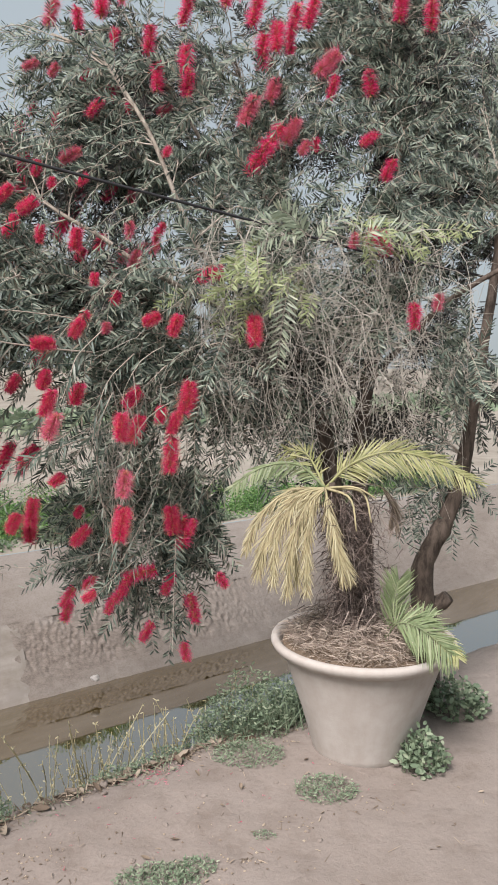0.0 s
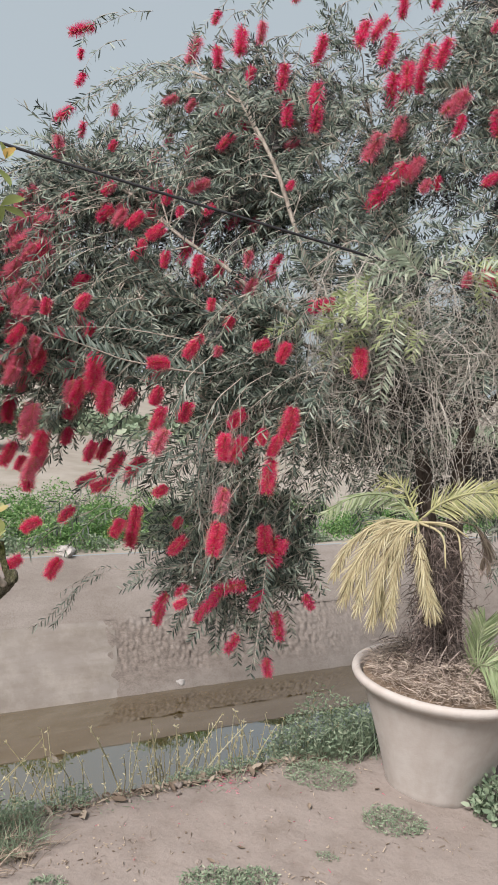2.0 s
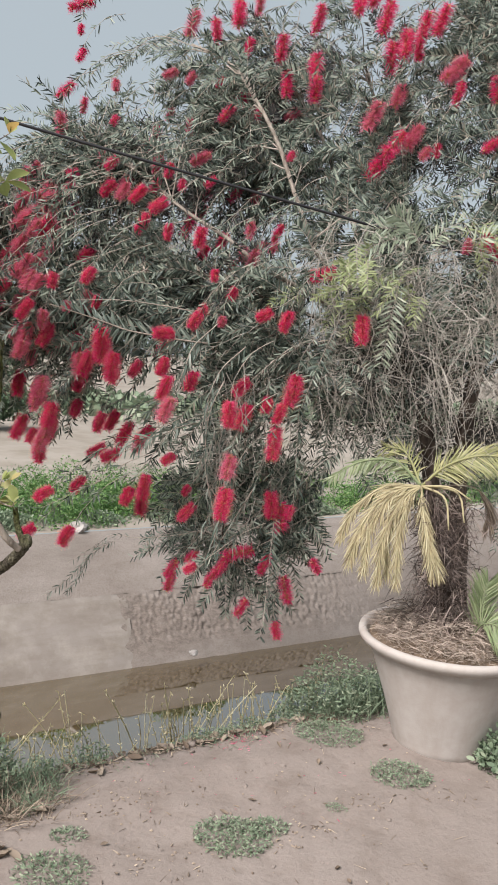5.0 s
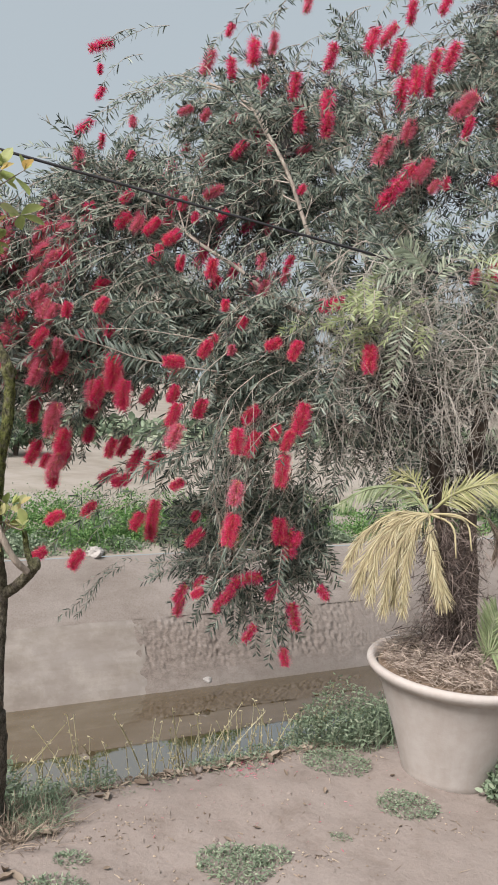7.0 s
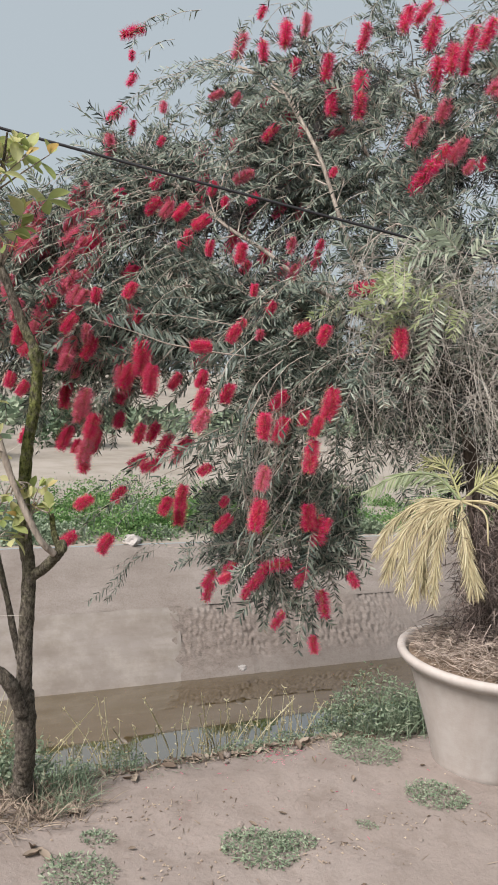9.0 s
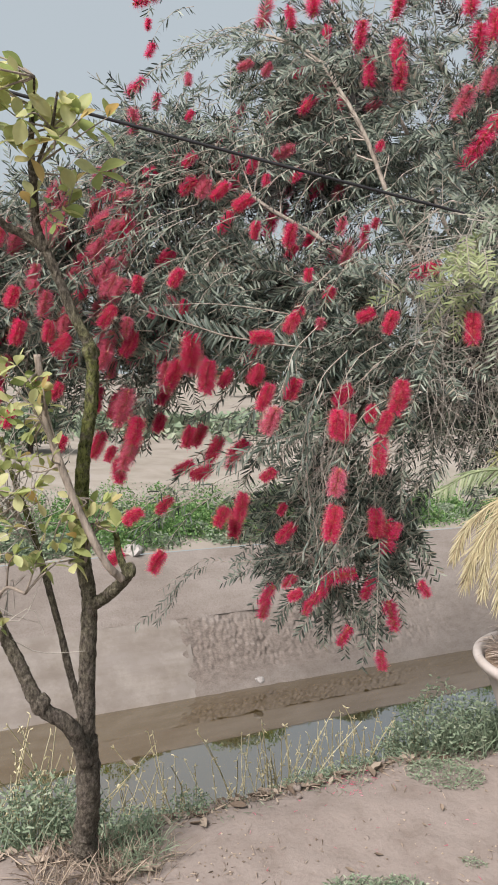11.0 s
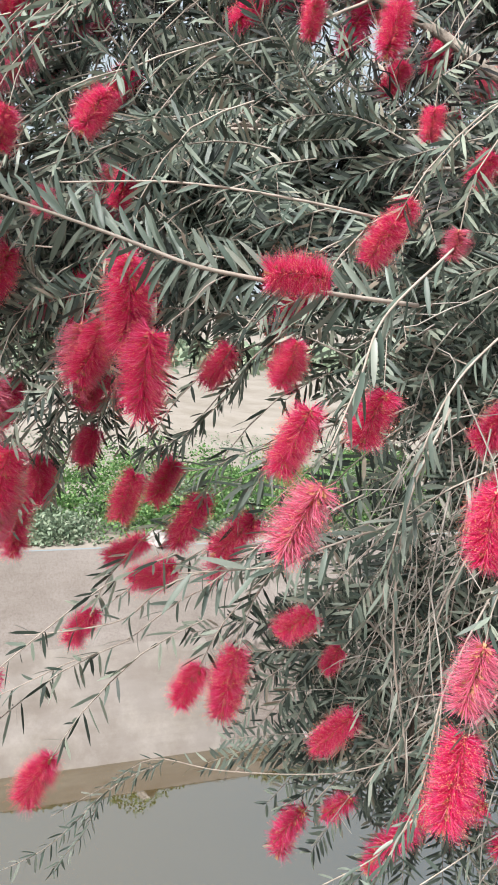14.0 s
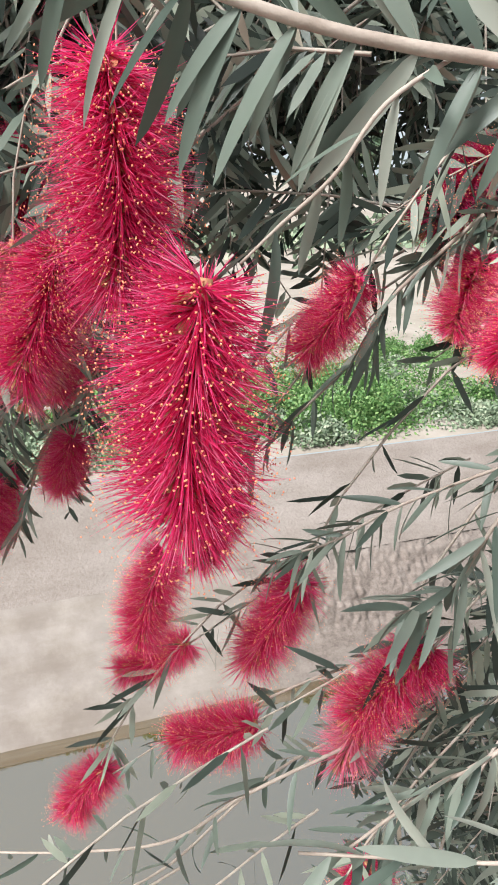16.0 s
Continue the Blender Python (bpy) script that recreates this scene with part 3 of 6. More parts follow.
def keep_clear(p):
    """Leaves that stay out of the way where one walks and in front of the cable."""
    lim = 2.79 + 0.21 * np.clip(p[:, 0], -2.2, 0.2) + 0.6 * np.maximum(0, p[:, 2] - 1.7) + 0.15 * np.maximum(0, 1.2 - p[:, 2])
    across = (p[:, 1] < 3.13 + 0.48 * p[:, 0]) & (np.abs(p[:, 2] - 2.155 + 0.168 * p[:, 0]) < 0.10)
    return (p[:, 1] > lim) & ~across & (np.linalg.norm(p - EYE_END, axis=1) > 0.42)


FACING = np.array([-0.15, -0.86, 0.32])


def spray(shape, start, way, length, count, leaf=(0.040, 0.0058), droop=0.15, slot_leaf=1, slot_twig=0, twig=0.0014, plane=None, clear=True):
    """A leafy twig like a comb: leaves in two loose rows, leaning towards its tip."""
    n = 6
    u = np.linspace(0, 1, n)[:, None]
    way = unit(way)
    pts = start + way * length * u + np.array([0, 0, -1.0]) * droop * length * u**2
    tube(shape, local(pts, tree), np.linspace(twig, twig * 0.5, n), 3, slot_twig, caps=False)
    face = unit(FACING + 0.35 * rng.standard_normal(3)) if plane is None else plane
    t = np.clip(np.repeat(np.linspace(0.10, 1.0, max(2, count // 2)), 2) + rng.normal(0, 0.012, 2 * max(2, count // 2)), 0, 1)
    k = len(t)
    base = np.stack([np.interp(t, u[:, 0], pts[:, j]) for j in range(3)], 1)
    tang = unit(way[None] + np.array([0, 0, -2.0]) * droop * t[:, None])
    flip = np.tile([-1.0, 1.0], k // 2)[:, None]
    out = unit(np.cross(tang, face[None]) * flip + 0.20 * rng.standard_normal((k, 3)) + face[None] * rng.uniform(-0.1, 0.35, (k, 1)))
    lean = (0.50 + 0.50 * t)[:, None] * rng.uniform(0.8, 1.2, (k, 1))
    d = unit(tang * lean + out)
    open_sky = np.array([any((p[0] - a) ** 2 + (p[2] - b) ** 2 < r * r for a, b, r in GAPS) for p in base])
    keep = (keep_clear(base + d * 0.03) | (not clear)) & (rng.random(k) < np.where(open_sky, 0.2, 0.9))
    base, d, t = base[keep], d[keep], t[keep]
    k = len(base)
    if k:
        size = (0.75 + 0.35 * np.sin(np.pi * t)) * rng.uniform(0.8, 1.2, k)
        blades(shape, local(base, tree), d, leaf[0] * size, leaf[1] * rng.uniform(0.8, 1.2, k), rng.uniform(-0.12, 0.12, k), side=face[None] + 0.35 * rng.standard_normal((k, 3)), slot=slot_leaf)


GAPS = [(-1.38, 1.95, 0.05), (-1.40, 2.19, 0.05), (-1.52, 1.54, 0.05), (0.60, 1.44, 0.10), (0.70, 1.55, 0.09), (-0.36, 2.18, 0.13), (-0.70, 2.08, 0.11), (-0.98, 2.15, 0.09), (0.38, 2.50, 0.09), (0.44, 2.05, 0.08), (-0.02, 3.25, 0.12), (0.34, 3.42, 0.14), (-1.0, 2.68, 0.10)]


def in_gap(x, z):
    """Openings in the crown through which the sky shows."""
    return any((x - a) ** 2 + (z - b) ** 2 < (r + 0.10) ** 2 for a, b, r in GAPS)


def bough(target, sprays, leaves, thick=0.0038, inner=False, reach=1.0):
    """A branch from a limb out to a place in the crown, with its combs of leafy twigs."""
    if in_gap(target[0], target[2]) and rng.random() < 0.9:
        return
    dist = np.linalg.norm((nodes_at - target) * np.array([1, 1, 1.1]), axis=1) + 0.5 * np.maximum(0, nodes_at[:, 2] - target[2] - 0.5) + 0.6 * np.maximum(0, target[0] - nodes_at[:, 0] + 0.15) + rng.uniform(0, 0.25, len(nodes_at))
    root = nodes_at[int(np.argmin(dist))]
    span = target - root
    mid = root + span * 0.5 + np.array([0, 0, 0.25 * np.linalg.norm(span[:2]) + 0.04]) + 0.05 * rng.standard_normal(3)
    c = curve([root, mid, target], 12)
    if not keep_clear(c).all():
        return
    wood, green = Shape(), Shape()
    tube(wood, local(c, tree), np.linspace(thick, 0.0015, 12), 5, caps=False)
    tang = unit(np.gradient(c, axis=0))
    face = unit(FACING + 0.3 * rng.standard_normal(3))
    for i in range(sprays):
        u = 0.22 + 0.78 * (i + rng.random() * 0.6) / sprays
        j = min(11, int(u * 11.5))
        side = unit(np.cross(tang[j], face)) * (1 if i % 2 else -1)
        way = unit(tang[j] * rng.uniform(0.6, 1.1) + side * rng.uniform(0.35, 0.8) + 0.28 * rng.standard_normal(3) + np.array([-0.15, -0.05, -0.12]))
        if i >= sprays - 1:
            way = unit(tang[11] + 0.1 * rng.standard_normal(3))
        spray(green, c[j], way, rng.uniform(0.16, 0.34) * reach * (1.15 - 0.35 * u), leaves, droop=rng.uniform(0.0, 0.28), plane=unit(face + 0.3 * rng.standard_normal(3)))
    if green.n:
        b = part("branch", wood.mesh("branch", M_TWIG), tree)
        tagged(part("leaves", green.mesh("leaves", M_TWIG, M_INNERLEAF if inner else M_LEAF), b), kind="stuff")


made, tries = 0, 0
BOUGHS = 350
while made < BOUGHS and tries < 6000:
    tries += 1
    x, z = rng.uniform(-2.4, 2.3), rng.uniform(0.45, 4.0)
    if rng.random() < 0.18:
        x, z = rng.uniform(-1.9, -0.3), rng.uniform(1.6, 2.6)
    if not inside(x, z) or (x > 1.3 and rng.random() < 0.5) or (x > 0.1 and z < 1.75 and rng.random() < 0.6):
        continue
    if -0.75 < x < -0.35 and 2.0 < z < 2.2 and rng.random() < 0.8:
        continue
    if -1.0 < x < -0.42 and 1.1 < z < 1.52 and rng.random() < 0.75:
        continue
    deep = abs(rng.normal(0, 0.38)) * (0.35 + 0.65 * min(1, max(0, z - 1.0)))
    y = front_y(x, z) + 0.14 + deep
    if x > 0.7 and z < 1.75:
        y = max(y, 3.62)
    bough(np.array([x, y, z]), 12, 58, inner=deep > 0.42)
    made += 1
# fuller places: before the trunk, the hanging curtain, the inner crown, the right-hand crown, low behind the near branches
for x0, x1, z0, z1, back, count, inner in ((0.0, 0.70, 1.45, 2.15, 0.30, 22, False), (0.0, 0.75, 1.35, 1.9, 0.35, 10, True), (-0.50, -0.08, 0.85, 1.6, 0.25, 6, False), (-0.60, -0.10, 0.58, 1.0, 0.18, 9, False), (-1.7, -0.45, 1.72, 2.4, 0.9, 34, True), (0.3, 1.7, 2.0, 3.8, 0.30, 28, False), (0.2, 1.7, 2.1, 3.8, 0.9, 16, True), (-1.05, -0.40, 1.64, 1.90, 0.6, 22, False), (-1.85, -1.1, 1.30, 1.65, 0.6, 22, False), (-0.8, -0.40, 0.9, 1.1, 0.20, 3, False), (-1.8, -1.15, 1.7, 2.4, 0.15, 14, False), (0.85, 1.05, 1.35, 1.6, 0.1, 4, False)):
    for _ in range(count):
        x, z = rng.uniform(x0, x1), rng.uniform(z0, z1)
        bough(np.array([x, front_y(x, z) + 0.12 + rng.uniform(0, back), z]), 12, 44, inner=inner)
# the heart of the crown, in leaves coloured dark for its shade
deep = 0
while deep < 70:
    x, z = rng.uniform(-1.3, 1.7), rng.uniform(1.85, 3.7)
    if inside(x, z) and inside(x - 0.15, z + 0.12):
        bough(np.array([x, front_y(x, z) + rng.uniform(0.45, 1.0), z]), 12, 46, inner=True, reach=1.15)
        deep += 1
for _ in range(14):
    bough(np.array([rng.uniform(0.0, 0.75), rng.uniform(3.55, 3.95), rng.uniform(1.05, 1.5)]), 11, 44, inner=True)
for _ in range(5):
    bough(np.array([rng.uniform(-1.30, -1.05), rng.uniform(3.42, 3.65), rng.uniform(2.75, 3.12)]), 5, 30, thick=0.0022, reach=0.8)

shoots = 0
while shoots < 260:
    x, z = rng.uniform(-1.9, 1.2), rng.uniform(0.75, 3.3)
    if not inside(x, z) or in_gap(x, z) or (x > 0.0 and z < 2.1):
        continue
    low = z < 1.5
    p = np.array([x, front_y(x, z) + rng.uniform(0.0, 0.16), z])
    way = np.array([rng.normal(-0.35, 0.35), rng.normal(-0.10, 0.15), rng.normal(-0.9, 0.3)]) if low else np.array([rng.normal(-0.9, 0.4), rng.normal(-0.12, 0.15), rng.normal(0.05, 0.4)])
    sh = Shape()
    spray(sh, p, way, rng.uniform(0.22, 0.42), 76, (0.046, 0.0066), rng.uniform(0.1, 0.45), twig=0.0018)
    tagged(part("shoot", sh.mesh("shoot", M_TWIG, M_LEAF), tree), kind="stuff")
    shoots += 1
for _ in range(12):
    bough(np.array([rng.uniform(0.62, 1.15), rng.uniform(3.36, 3.6), rng.uniform(0.80, 1.12)]), 6, 30, thick=0.0026, reach=0.7)

# ---- flower spikes ----
SPIKE_L, SPIKE_R = 0.084, 0.0335


def spike_axis(h, bow):
    """Points on the slightly bowed axis of a spike; h runs from -0.5 at the tip to 0.5."""
    return np.stack([bow * (h * h - 0.08), 0.5 * bow * h, h * SPIKE_L], 1)


def spike_core(seed, bow):
    g = np.random.default_rng(seed)
    sh = Shape()
    tube(sh, spike_axis(np.linspace(0.5, -0.56, 9), bow), np.linspace(0.0024, 0.0012, 9), 6, 0)
    k = 170
    h, a = g.uniform(-0.47, 0.47, k), g.uniform(0, 2 * np.pi, k)
    out = np.stack([np.cos(a), np.sin(a), np.zeros(k)], 1)
    blades(sh, spike_axis(h, bow) + out * 0.002, out + np.array([0, 0, -0.3]), 0.011, 0.0046, 0)
    tip = spike_axis(np.full(9, -0.54), bow)
    ang = np.linspace(0, 2 * np.pi, 9)
    blades(sh, tip, np.stack([0.5 * np.cos(ang), 0.5 * np.sin(ang), -np.ones(9)], 1), 0.010, 0.003, 0.1)
    return sh.mesh("flower_spike", M_SPIKE)


def spike_stamens(seed, bow, tufts, each, wide, dot, red, gold=0.55, full=1.0):
    """Stamens in small tufts all round the axis, each with a dot at its end; some tufts are thin or gone."""
    g = np.random.default_rng(seed)
    sh = Shape()
    th = (np.arange(tufts) + g.uniform(-0.4, 0.4, tufts)) / tufts - 0.5
    ta = np.arange(tufts) * 2.39996 + g.normal(0, 0.2, tufts)
    tlen = g.uniform(0.80, 1.12, tufts) * (1 - 0.25 * (g.random(tufts) < 0.15))
    alive = g.random(tufts) > 0.06
    h = np.repeat(th[alive], each)
    count = len(h)
    a = np.repeat(ta[alive], each) + g.normal(0, 0.42, count)
    out = np.stack([np.cos(a), np.sin(a), np.zeros(count)], 1)
    way = unit(out + np.array([0, 0, -1.0]) * (g.uniform(-0.10, 0.42, count) + 0.55 * np.maximum(0, -h - 0.34) * 6 - 0.5 * np.maximum(0, h - 0.38) * 6)[:, None] + 0.22 * g.standard_normal((count, 3)))
    length = full * SPIKE_R * np.repeat(tlen[alive], each) * (0.58 + 0.46 * np.sqrt(g.random(count))) * (1 - 0.5 * np.maximum(0, np.abs(h) - 0.32) * 2.0)
    base = spike_axis(h, bow) + out * 0.002
    bend = g.uniform(-0.14, 0.24, count)
    strips(sh, base, way, length, wide, bend, 0, 2)
    some = np.flatnonzero(g.random(count) < gold)
    tip = base[some] + way[some] * length[some, None] - UP * (bend * length)[some, None]
    k = len(some)
    s = unit(np.cross(way[some], g.standard_normal((k, 3))))
    t = np.cross(s, way[some])
    v = np.stack([tip - s * dot, tip + t * dot, tip + s * dot, tip - t * dot, tip + way[some] * dot], 1)
    f = []
    for i in range(k):
        o = 5 * i
        f += [(o, o + 1, o + 4), (o + 1, o + 2, o + 4), (o + 2, o + 3, o + 4), (o + 3, o, o + 4)]
    sh.add(v, f, 1)
    return sh.mesh("stamen_brush", red, M_ANTHER, smooth=False)


BOWS = (0.0, 0.012, -0.010, 0.020, -0.022)
CORES = [spike_core(11 + i, b) for i, b in enumerate(BOWS)]
FINE = [spike_stamens(21 + i, b, 100, 40, 0.00068, 0.00052, M_RED, 0.42) for i, b in enumerate(BOWS)]
COARSE = [spike_stamens(31 + i, b, 70, 15, 0.0011, 0.0009, M_RED, 0.10, 1.05) for i, b in enumerate(BOWS)]
FADED = [spike_stamens(41 + i, b, 66, 24, 0.0009, 0.0006, M_FADED, 0.25, 1.1) for i, b in enumerate(BOWS)]


def flower(x, y, z, tilt, size=1.0, kind="", lean=None):
    a = radians(tilt)
    g = lean if lean is not None else rng.uniform(-0.40, 0.10)
    axis = Vector((-math.sin(a), g, -math.cos(a))).normalized()
    near = (np.array((x, y, z)) - EYE_END) @ (np.array((x, y, z)) - EYE_END) < 1.1
    i = int(rng.integers(5))
    wide = 0.35 + 0.65 * size
    m = Matrix.Translation(Vector((x, y, z)) - tree.location) @ axis.to_track_quat("-Z", "Y").to_matrix().to_4x4() @ Matrix.Rotation(rng.uniform(0, 6.28), 4, "Z") @ Matrix.Diagonal((wide * rng.uniform(0.88, 1.1), wide * rng.uniform(0.88, 1.1), size, 1))
    core = part("flower_spike", CORES[i], tree)
    core.matrix_local = m
    part("stamen_brush", FADED[i] if kind == "faded" else FINE[i] if near else COARSE[i], core, "faded pink stamens" if kind == "faded" else "")
    ax = np.array(axis)
    base = np.array((x, y, z)) - ax * SPIKE_L * 0.5 * size
    back = curve([base, base - ax * 0.07 + np.array([0.0, 0.01, 0.01]), base - ax * 0.12 + np.array([0.05, 0.05, 0.06]), base - ax * 0.14 + np.array([0.12, 0.11, 0.09])], 7)
    if np.linalg.norm(base - EYE_END) < 0.42:
        return
    leafy = Shape()
    tube(leafy, local(back, tree), np.linspace(0.0009, 0.0014, 7), 4, 0, caps=False)
    k = 30
    t = rng.uniform(0.04, 1, k)
    pos = np.stack([np.interp(t, np.linspace(0, 1, 7), back[:, j]) for j in range(3)], 1)
    around = unit(np.cross(ax, rng.standard_normal((k, 3))))
    d = unit(ax * 0.5 + around * 0.85 + np.array([0, 0, -0.15]))
    keep = keep_clear(pos + d * 0.04) | (np.linalg.norm(pos - EYE_END, axis=1) > 0.5)
    blades(leafy, local(pos[keep], tree), d[keep], 0.044 * rng.uniform(0.7, 1.25, keep.sum()), 0.006, 0.05, slot=1)
    part("flower_twig", leafy.mesh("flower_twig", M_TWIG, M_LEAF), tree)


NEAR_UPPER = [(-0.634, 2.601, 1.631, 84, 0.84), (-0.613, 2.55, 1.436, 20, 0.98), (-0.53, 2.612, 1.464, 15, 0.79), (-0.809, 2.542, 1.5, 14, 1.17), (-0.9, 2.681, 1.585, 5, 1.5), (-0.794, 2.795, 1.494, 35, 0.8), (-0.706, 2.859, 1.505, 20, 0.7), (-0.716, 2.887, 1.578, 40, 0.9), (-1.056, 2.892, 1.421, 25, 0.81), (-1.076, 2.911, 1.314, 25, 0.77), (-0.377, 2.58, 1.353, 5, 1.01), (-1.088, 2.651, 1.813, 15, 0.64), (-0.951, 2.661, 1.838, 25, 0.76), (-0.71, 3.264, 2.134, 10, 1.27), (-0.518, 2.919, 1.88, 5, 0.54), (-0.672, 2.754, 1.51, 15, 0.79), (-1.134, 2.711, 1.609, 20, 1.02)]
NEAR_LOWER = [(-1.255, 3.061, 1.194, 10, 1.11), (-0.914, 2.892, 1.272, 25, 0.97), (-0.922, 2.755, 1.277, 15, 0.85), (-0.836, 2.82, 1.23, 25, 1.11), (-0.958, 2.846, 1.151, 58, 0.9), (-0.872, 2.768, 1.146, 62, 0.89), (-0.733, 2.746, 1.24, 45, 0.94), (-1.023, 2.81, 1.012, 28, 0.84), (-0.785, 2.714, 0.997, 25, 0.8), (-0.705, 2.662, 1.048, 10, 1.04), (-0.607, 2.633, 1.166, 40, 0.61), (-0.557, 2.765, 0.939, 42, 0.94), (-0.653, 2.952, 0.601, 20, 0.97), (-0.992, 2.615, 0.843, 30, 0.87), (-1.141, 2.595, 0.85, 50, 0.8), (-1.067, 2.566, 1.009, 50, 0.8), (-0.379, 2.571, 1.025, 12, 1.27), (-0.498, 2.604, 0.76, 60, 0.58), (-0.336, 2.915, 0.526, 30, 0.9), (-0.584, 2.873, 1.007, 40, 0.51)]
FADED_NEAR = [(-0.371, 2.586, 1.161, 10, 1.02), (-0.578, 2.45, 1.367, 25, 1.02)]
LEFT_EDGE = [(-1.714, 2.688, 1.856, 10, 0.82), (-1.626, 2.608, 1.642, 10, 0.80), (-1.690, 2.595, 1.505, 15, 0.77), (-1.638, 2.606, 1.522, 15, 0.77), (-1.607, 2.613, 1.402, 30, 0.97), (-1.557, 2.623, 1.332, 20, 0.81), (-1.702, 2.593, 1.692, 15, 0.80)]
LEFT = [(-0.56, 2.782, 1.692, 30, 0.72), (-0.254, 2.947, 0.709, 20, 0.97), (-1.539, 2.617, 1.763, 15, 0.8), (-1.502, 2.585, 1.636, 20, 0.93), (-1.396, 2.607, 1.644, 15, 0.79), (-1.352, 2.616, 1.599, 50, 0.93), (-1.419, 2.602, 1.466, 20, 0.67), (-1.368, 2.613, 1.434, 30, 0.68), (-1.194, 2.649, 1.7, 35, 0.92), (-1.208, 2.865, 2.048, 30, 0.85), (-1.65, 2.74, 1.996, 20, 0.63), (-1.355, 2.616, 1.245, 20, 0.69), (-1.348, 2.95, 1.405, 10, 1.15), (-1.269, 2.95, 1.371, 15, 1), (-1.34, 2.95, 1.217, 20, 1.15), (-1.199, 2.95, 1.227, 10, 1), (-1.247, 2.95, 1.122, 5, 1.15), (-1.287, 2.95, 1.183, 20, 0.7)]
PINK_CLOUD = [(-1.524, 2.831, 2.036, 30, 1.15), (-1.489, 2.862, 2.073, 55, 1.16), (-1.483, 2.897, 2.127, 50, 1.02), (-1.495, 2.811, 1.995, 25, 1.00), (-1.515, 2.940, 2.207, 40, 1.04), (-1.479, 2.938, 2.191, 20, 0.81), (-1.326, 2.893, 2.069, 60, 1.01), (-1.288, 2.920, 2.098, 50, 1.16), (-1.225, 2.930, 2.094, -10, 1.16), (-1.197, 2.905, 2.044, -15, 1.00), (-1.240, 2.888, 2.032, 20, 1.00), (-1.303, 2.829, 1.959, 10, 0.85), (-1.335, 2.964, 2.184, 60, 0.89), (-1.263, 2.994, 2.209, 40, 1.04), (-1.368, 3.014, 2.275, 20, 0.90), (-1.336, 3.040, 2.306, 10, 0.83), (-1.238, 2.764, 1.834, 15, 1.10), (-1.276, 2.774, 1.863, 30, 0.83), (-1.206, 2.747, 1.797, 5, 0.82), (-1.204, 2.687, 1.606, 12, 1.08), (-1.224, 2.683, 1.561, 20, 0.81), (-1.142, 2.700, 1.393, 12, 1.24), (-1.163, 2.696, 1.362, 8, 1.11), (-1.119, 2.705, 1.245, 10, 1.12), (-1.139, 2.701, 1.197, 5, 0.98), (-1.673, 2.792, 2.024, 20, 1.15), (-1.605, 2.793, 2.003, 40, 0.86), (-1.504, 2.710, 1.837, 10, 0.69), (-1.438, 2.668, 1.747, 10, 0.95), (-1.004, 2.729, 1.506, 10, 0.95), (-0.987, 2.733, 1.471, 15, 0.82)]
FADED_CLOUD = [(-1.411, 3.105, 2.251, 40, 0.94), (-1.341, 3.130, 2.267, 60, 0.94), (-1.373, 2.979, 2.144, 30, 0.82), (-1.223, 2.942, 2.120, 50, 0.87), (-1.243, 2.830, 2.032, 40, 0.84), (-1.316, 2.858, 1.980, 30, 0.86), (-1.205, 2.872, 1.956, 45, 0.78), (-1.231, 2.738, 1.885, 20, 0.81), (-1.167, 2.702, 1.805, 25, 0.80), (-1.295, 2.881, 1.784, 20, 0.88), (-1.340, 2.843, 1.866, 30, 0.72), (-1.138, 2.685, 1.665, 15, 0.80), (-1.252, 2.707, 1.619, 20, 0.82), (-1.245, 2.833, 1.522, 10, 0.88), (-1.484, 3.034, 2.128, 50, 0.85), (-1.493, 2.947, 2.013, 60, 0.91), (-1.557, 2.891, 2.111, 50, 0.88), (-1.383, 2.796, 1.863, 30, 0.71), (-1.641, 2.858, 1.981, 30, 0.81), (-1.481, 2.672, 1.858, 20, 0.68)]
FADED_LEFT = [(-1.208, 2.646, 1.546, 20, 0.8), (-1.206, 2.722, 1.82, 30, 0.81), (-1.211, 2.946, 2.179, 70, 0.87), (-1.199, 2.774, 1.9, 40, 0.68), (-1.458, 2.8, 2.028, 60, 0.99), (-1.51, 2.88, 2.173, 30, 0.58), (-1.472, 2.653, 1.8, 20, 0.54), (-1.046, 2.692, 1.719, 20, 0.45), (-0.945, 3.033, 2.227, 20, 0.87), (-1.328, 2.652, 1.75, 20, 0.66)]
TOP_TIPS = [(-1.347, 3.559, 3.2, 70, 1.3), (-1.314, 3.472, 3.051, 0, 0.56), (-1.276, 3.388, 2.904, 10, 0.75), (-1.295, 3.258, 2.704, 50, 1.09), (-1.2, 3.234, 2.633, 10, 0.72), (-0.728, 3.7, 3.33, 25, 0.79), (-0.7, 3.645, 3.121, 0, 1.3)]
UPPER = [(-0.635, 3.466, 2.814, 30, 0.62), (-0.582, 3.375, 2.65, 30, 1.02), (-0.734, 3.295, 2.574, 10, 0.64), (-1.02, 3.096, 2.353, 40, 0.73), (-1.161, 3.029, 2.293, 80, 0.61), (-1.004, 3.026, 2.236, 50, 0.86), (-0.881, 3.04, 2.218, 40, 0.9), (-0.788, 3.03, 2.17, 60, 0.89), (-0.713, 3.11, 2.273, 0, 0.55), (-0.597, 3.149, 2.296, 40, 0.62), (-0.775, 3.138, 2.339, 20, 0.69), (-0.729, 2.97, 2.055, 10, 0.7), (-0.598, 2.987, 2.039, 10, 0.92), (-1.054, 3.224, 2.568, 20, 0.52), (-0.443, 3.412, 2.663, 30, 0.58), (-0.275, 3.315, 2.453, 20, 0.52), (-0.28, 3.093, 2.101, 20, 0.45)]
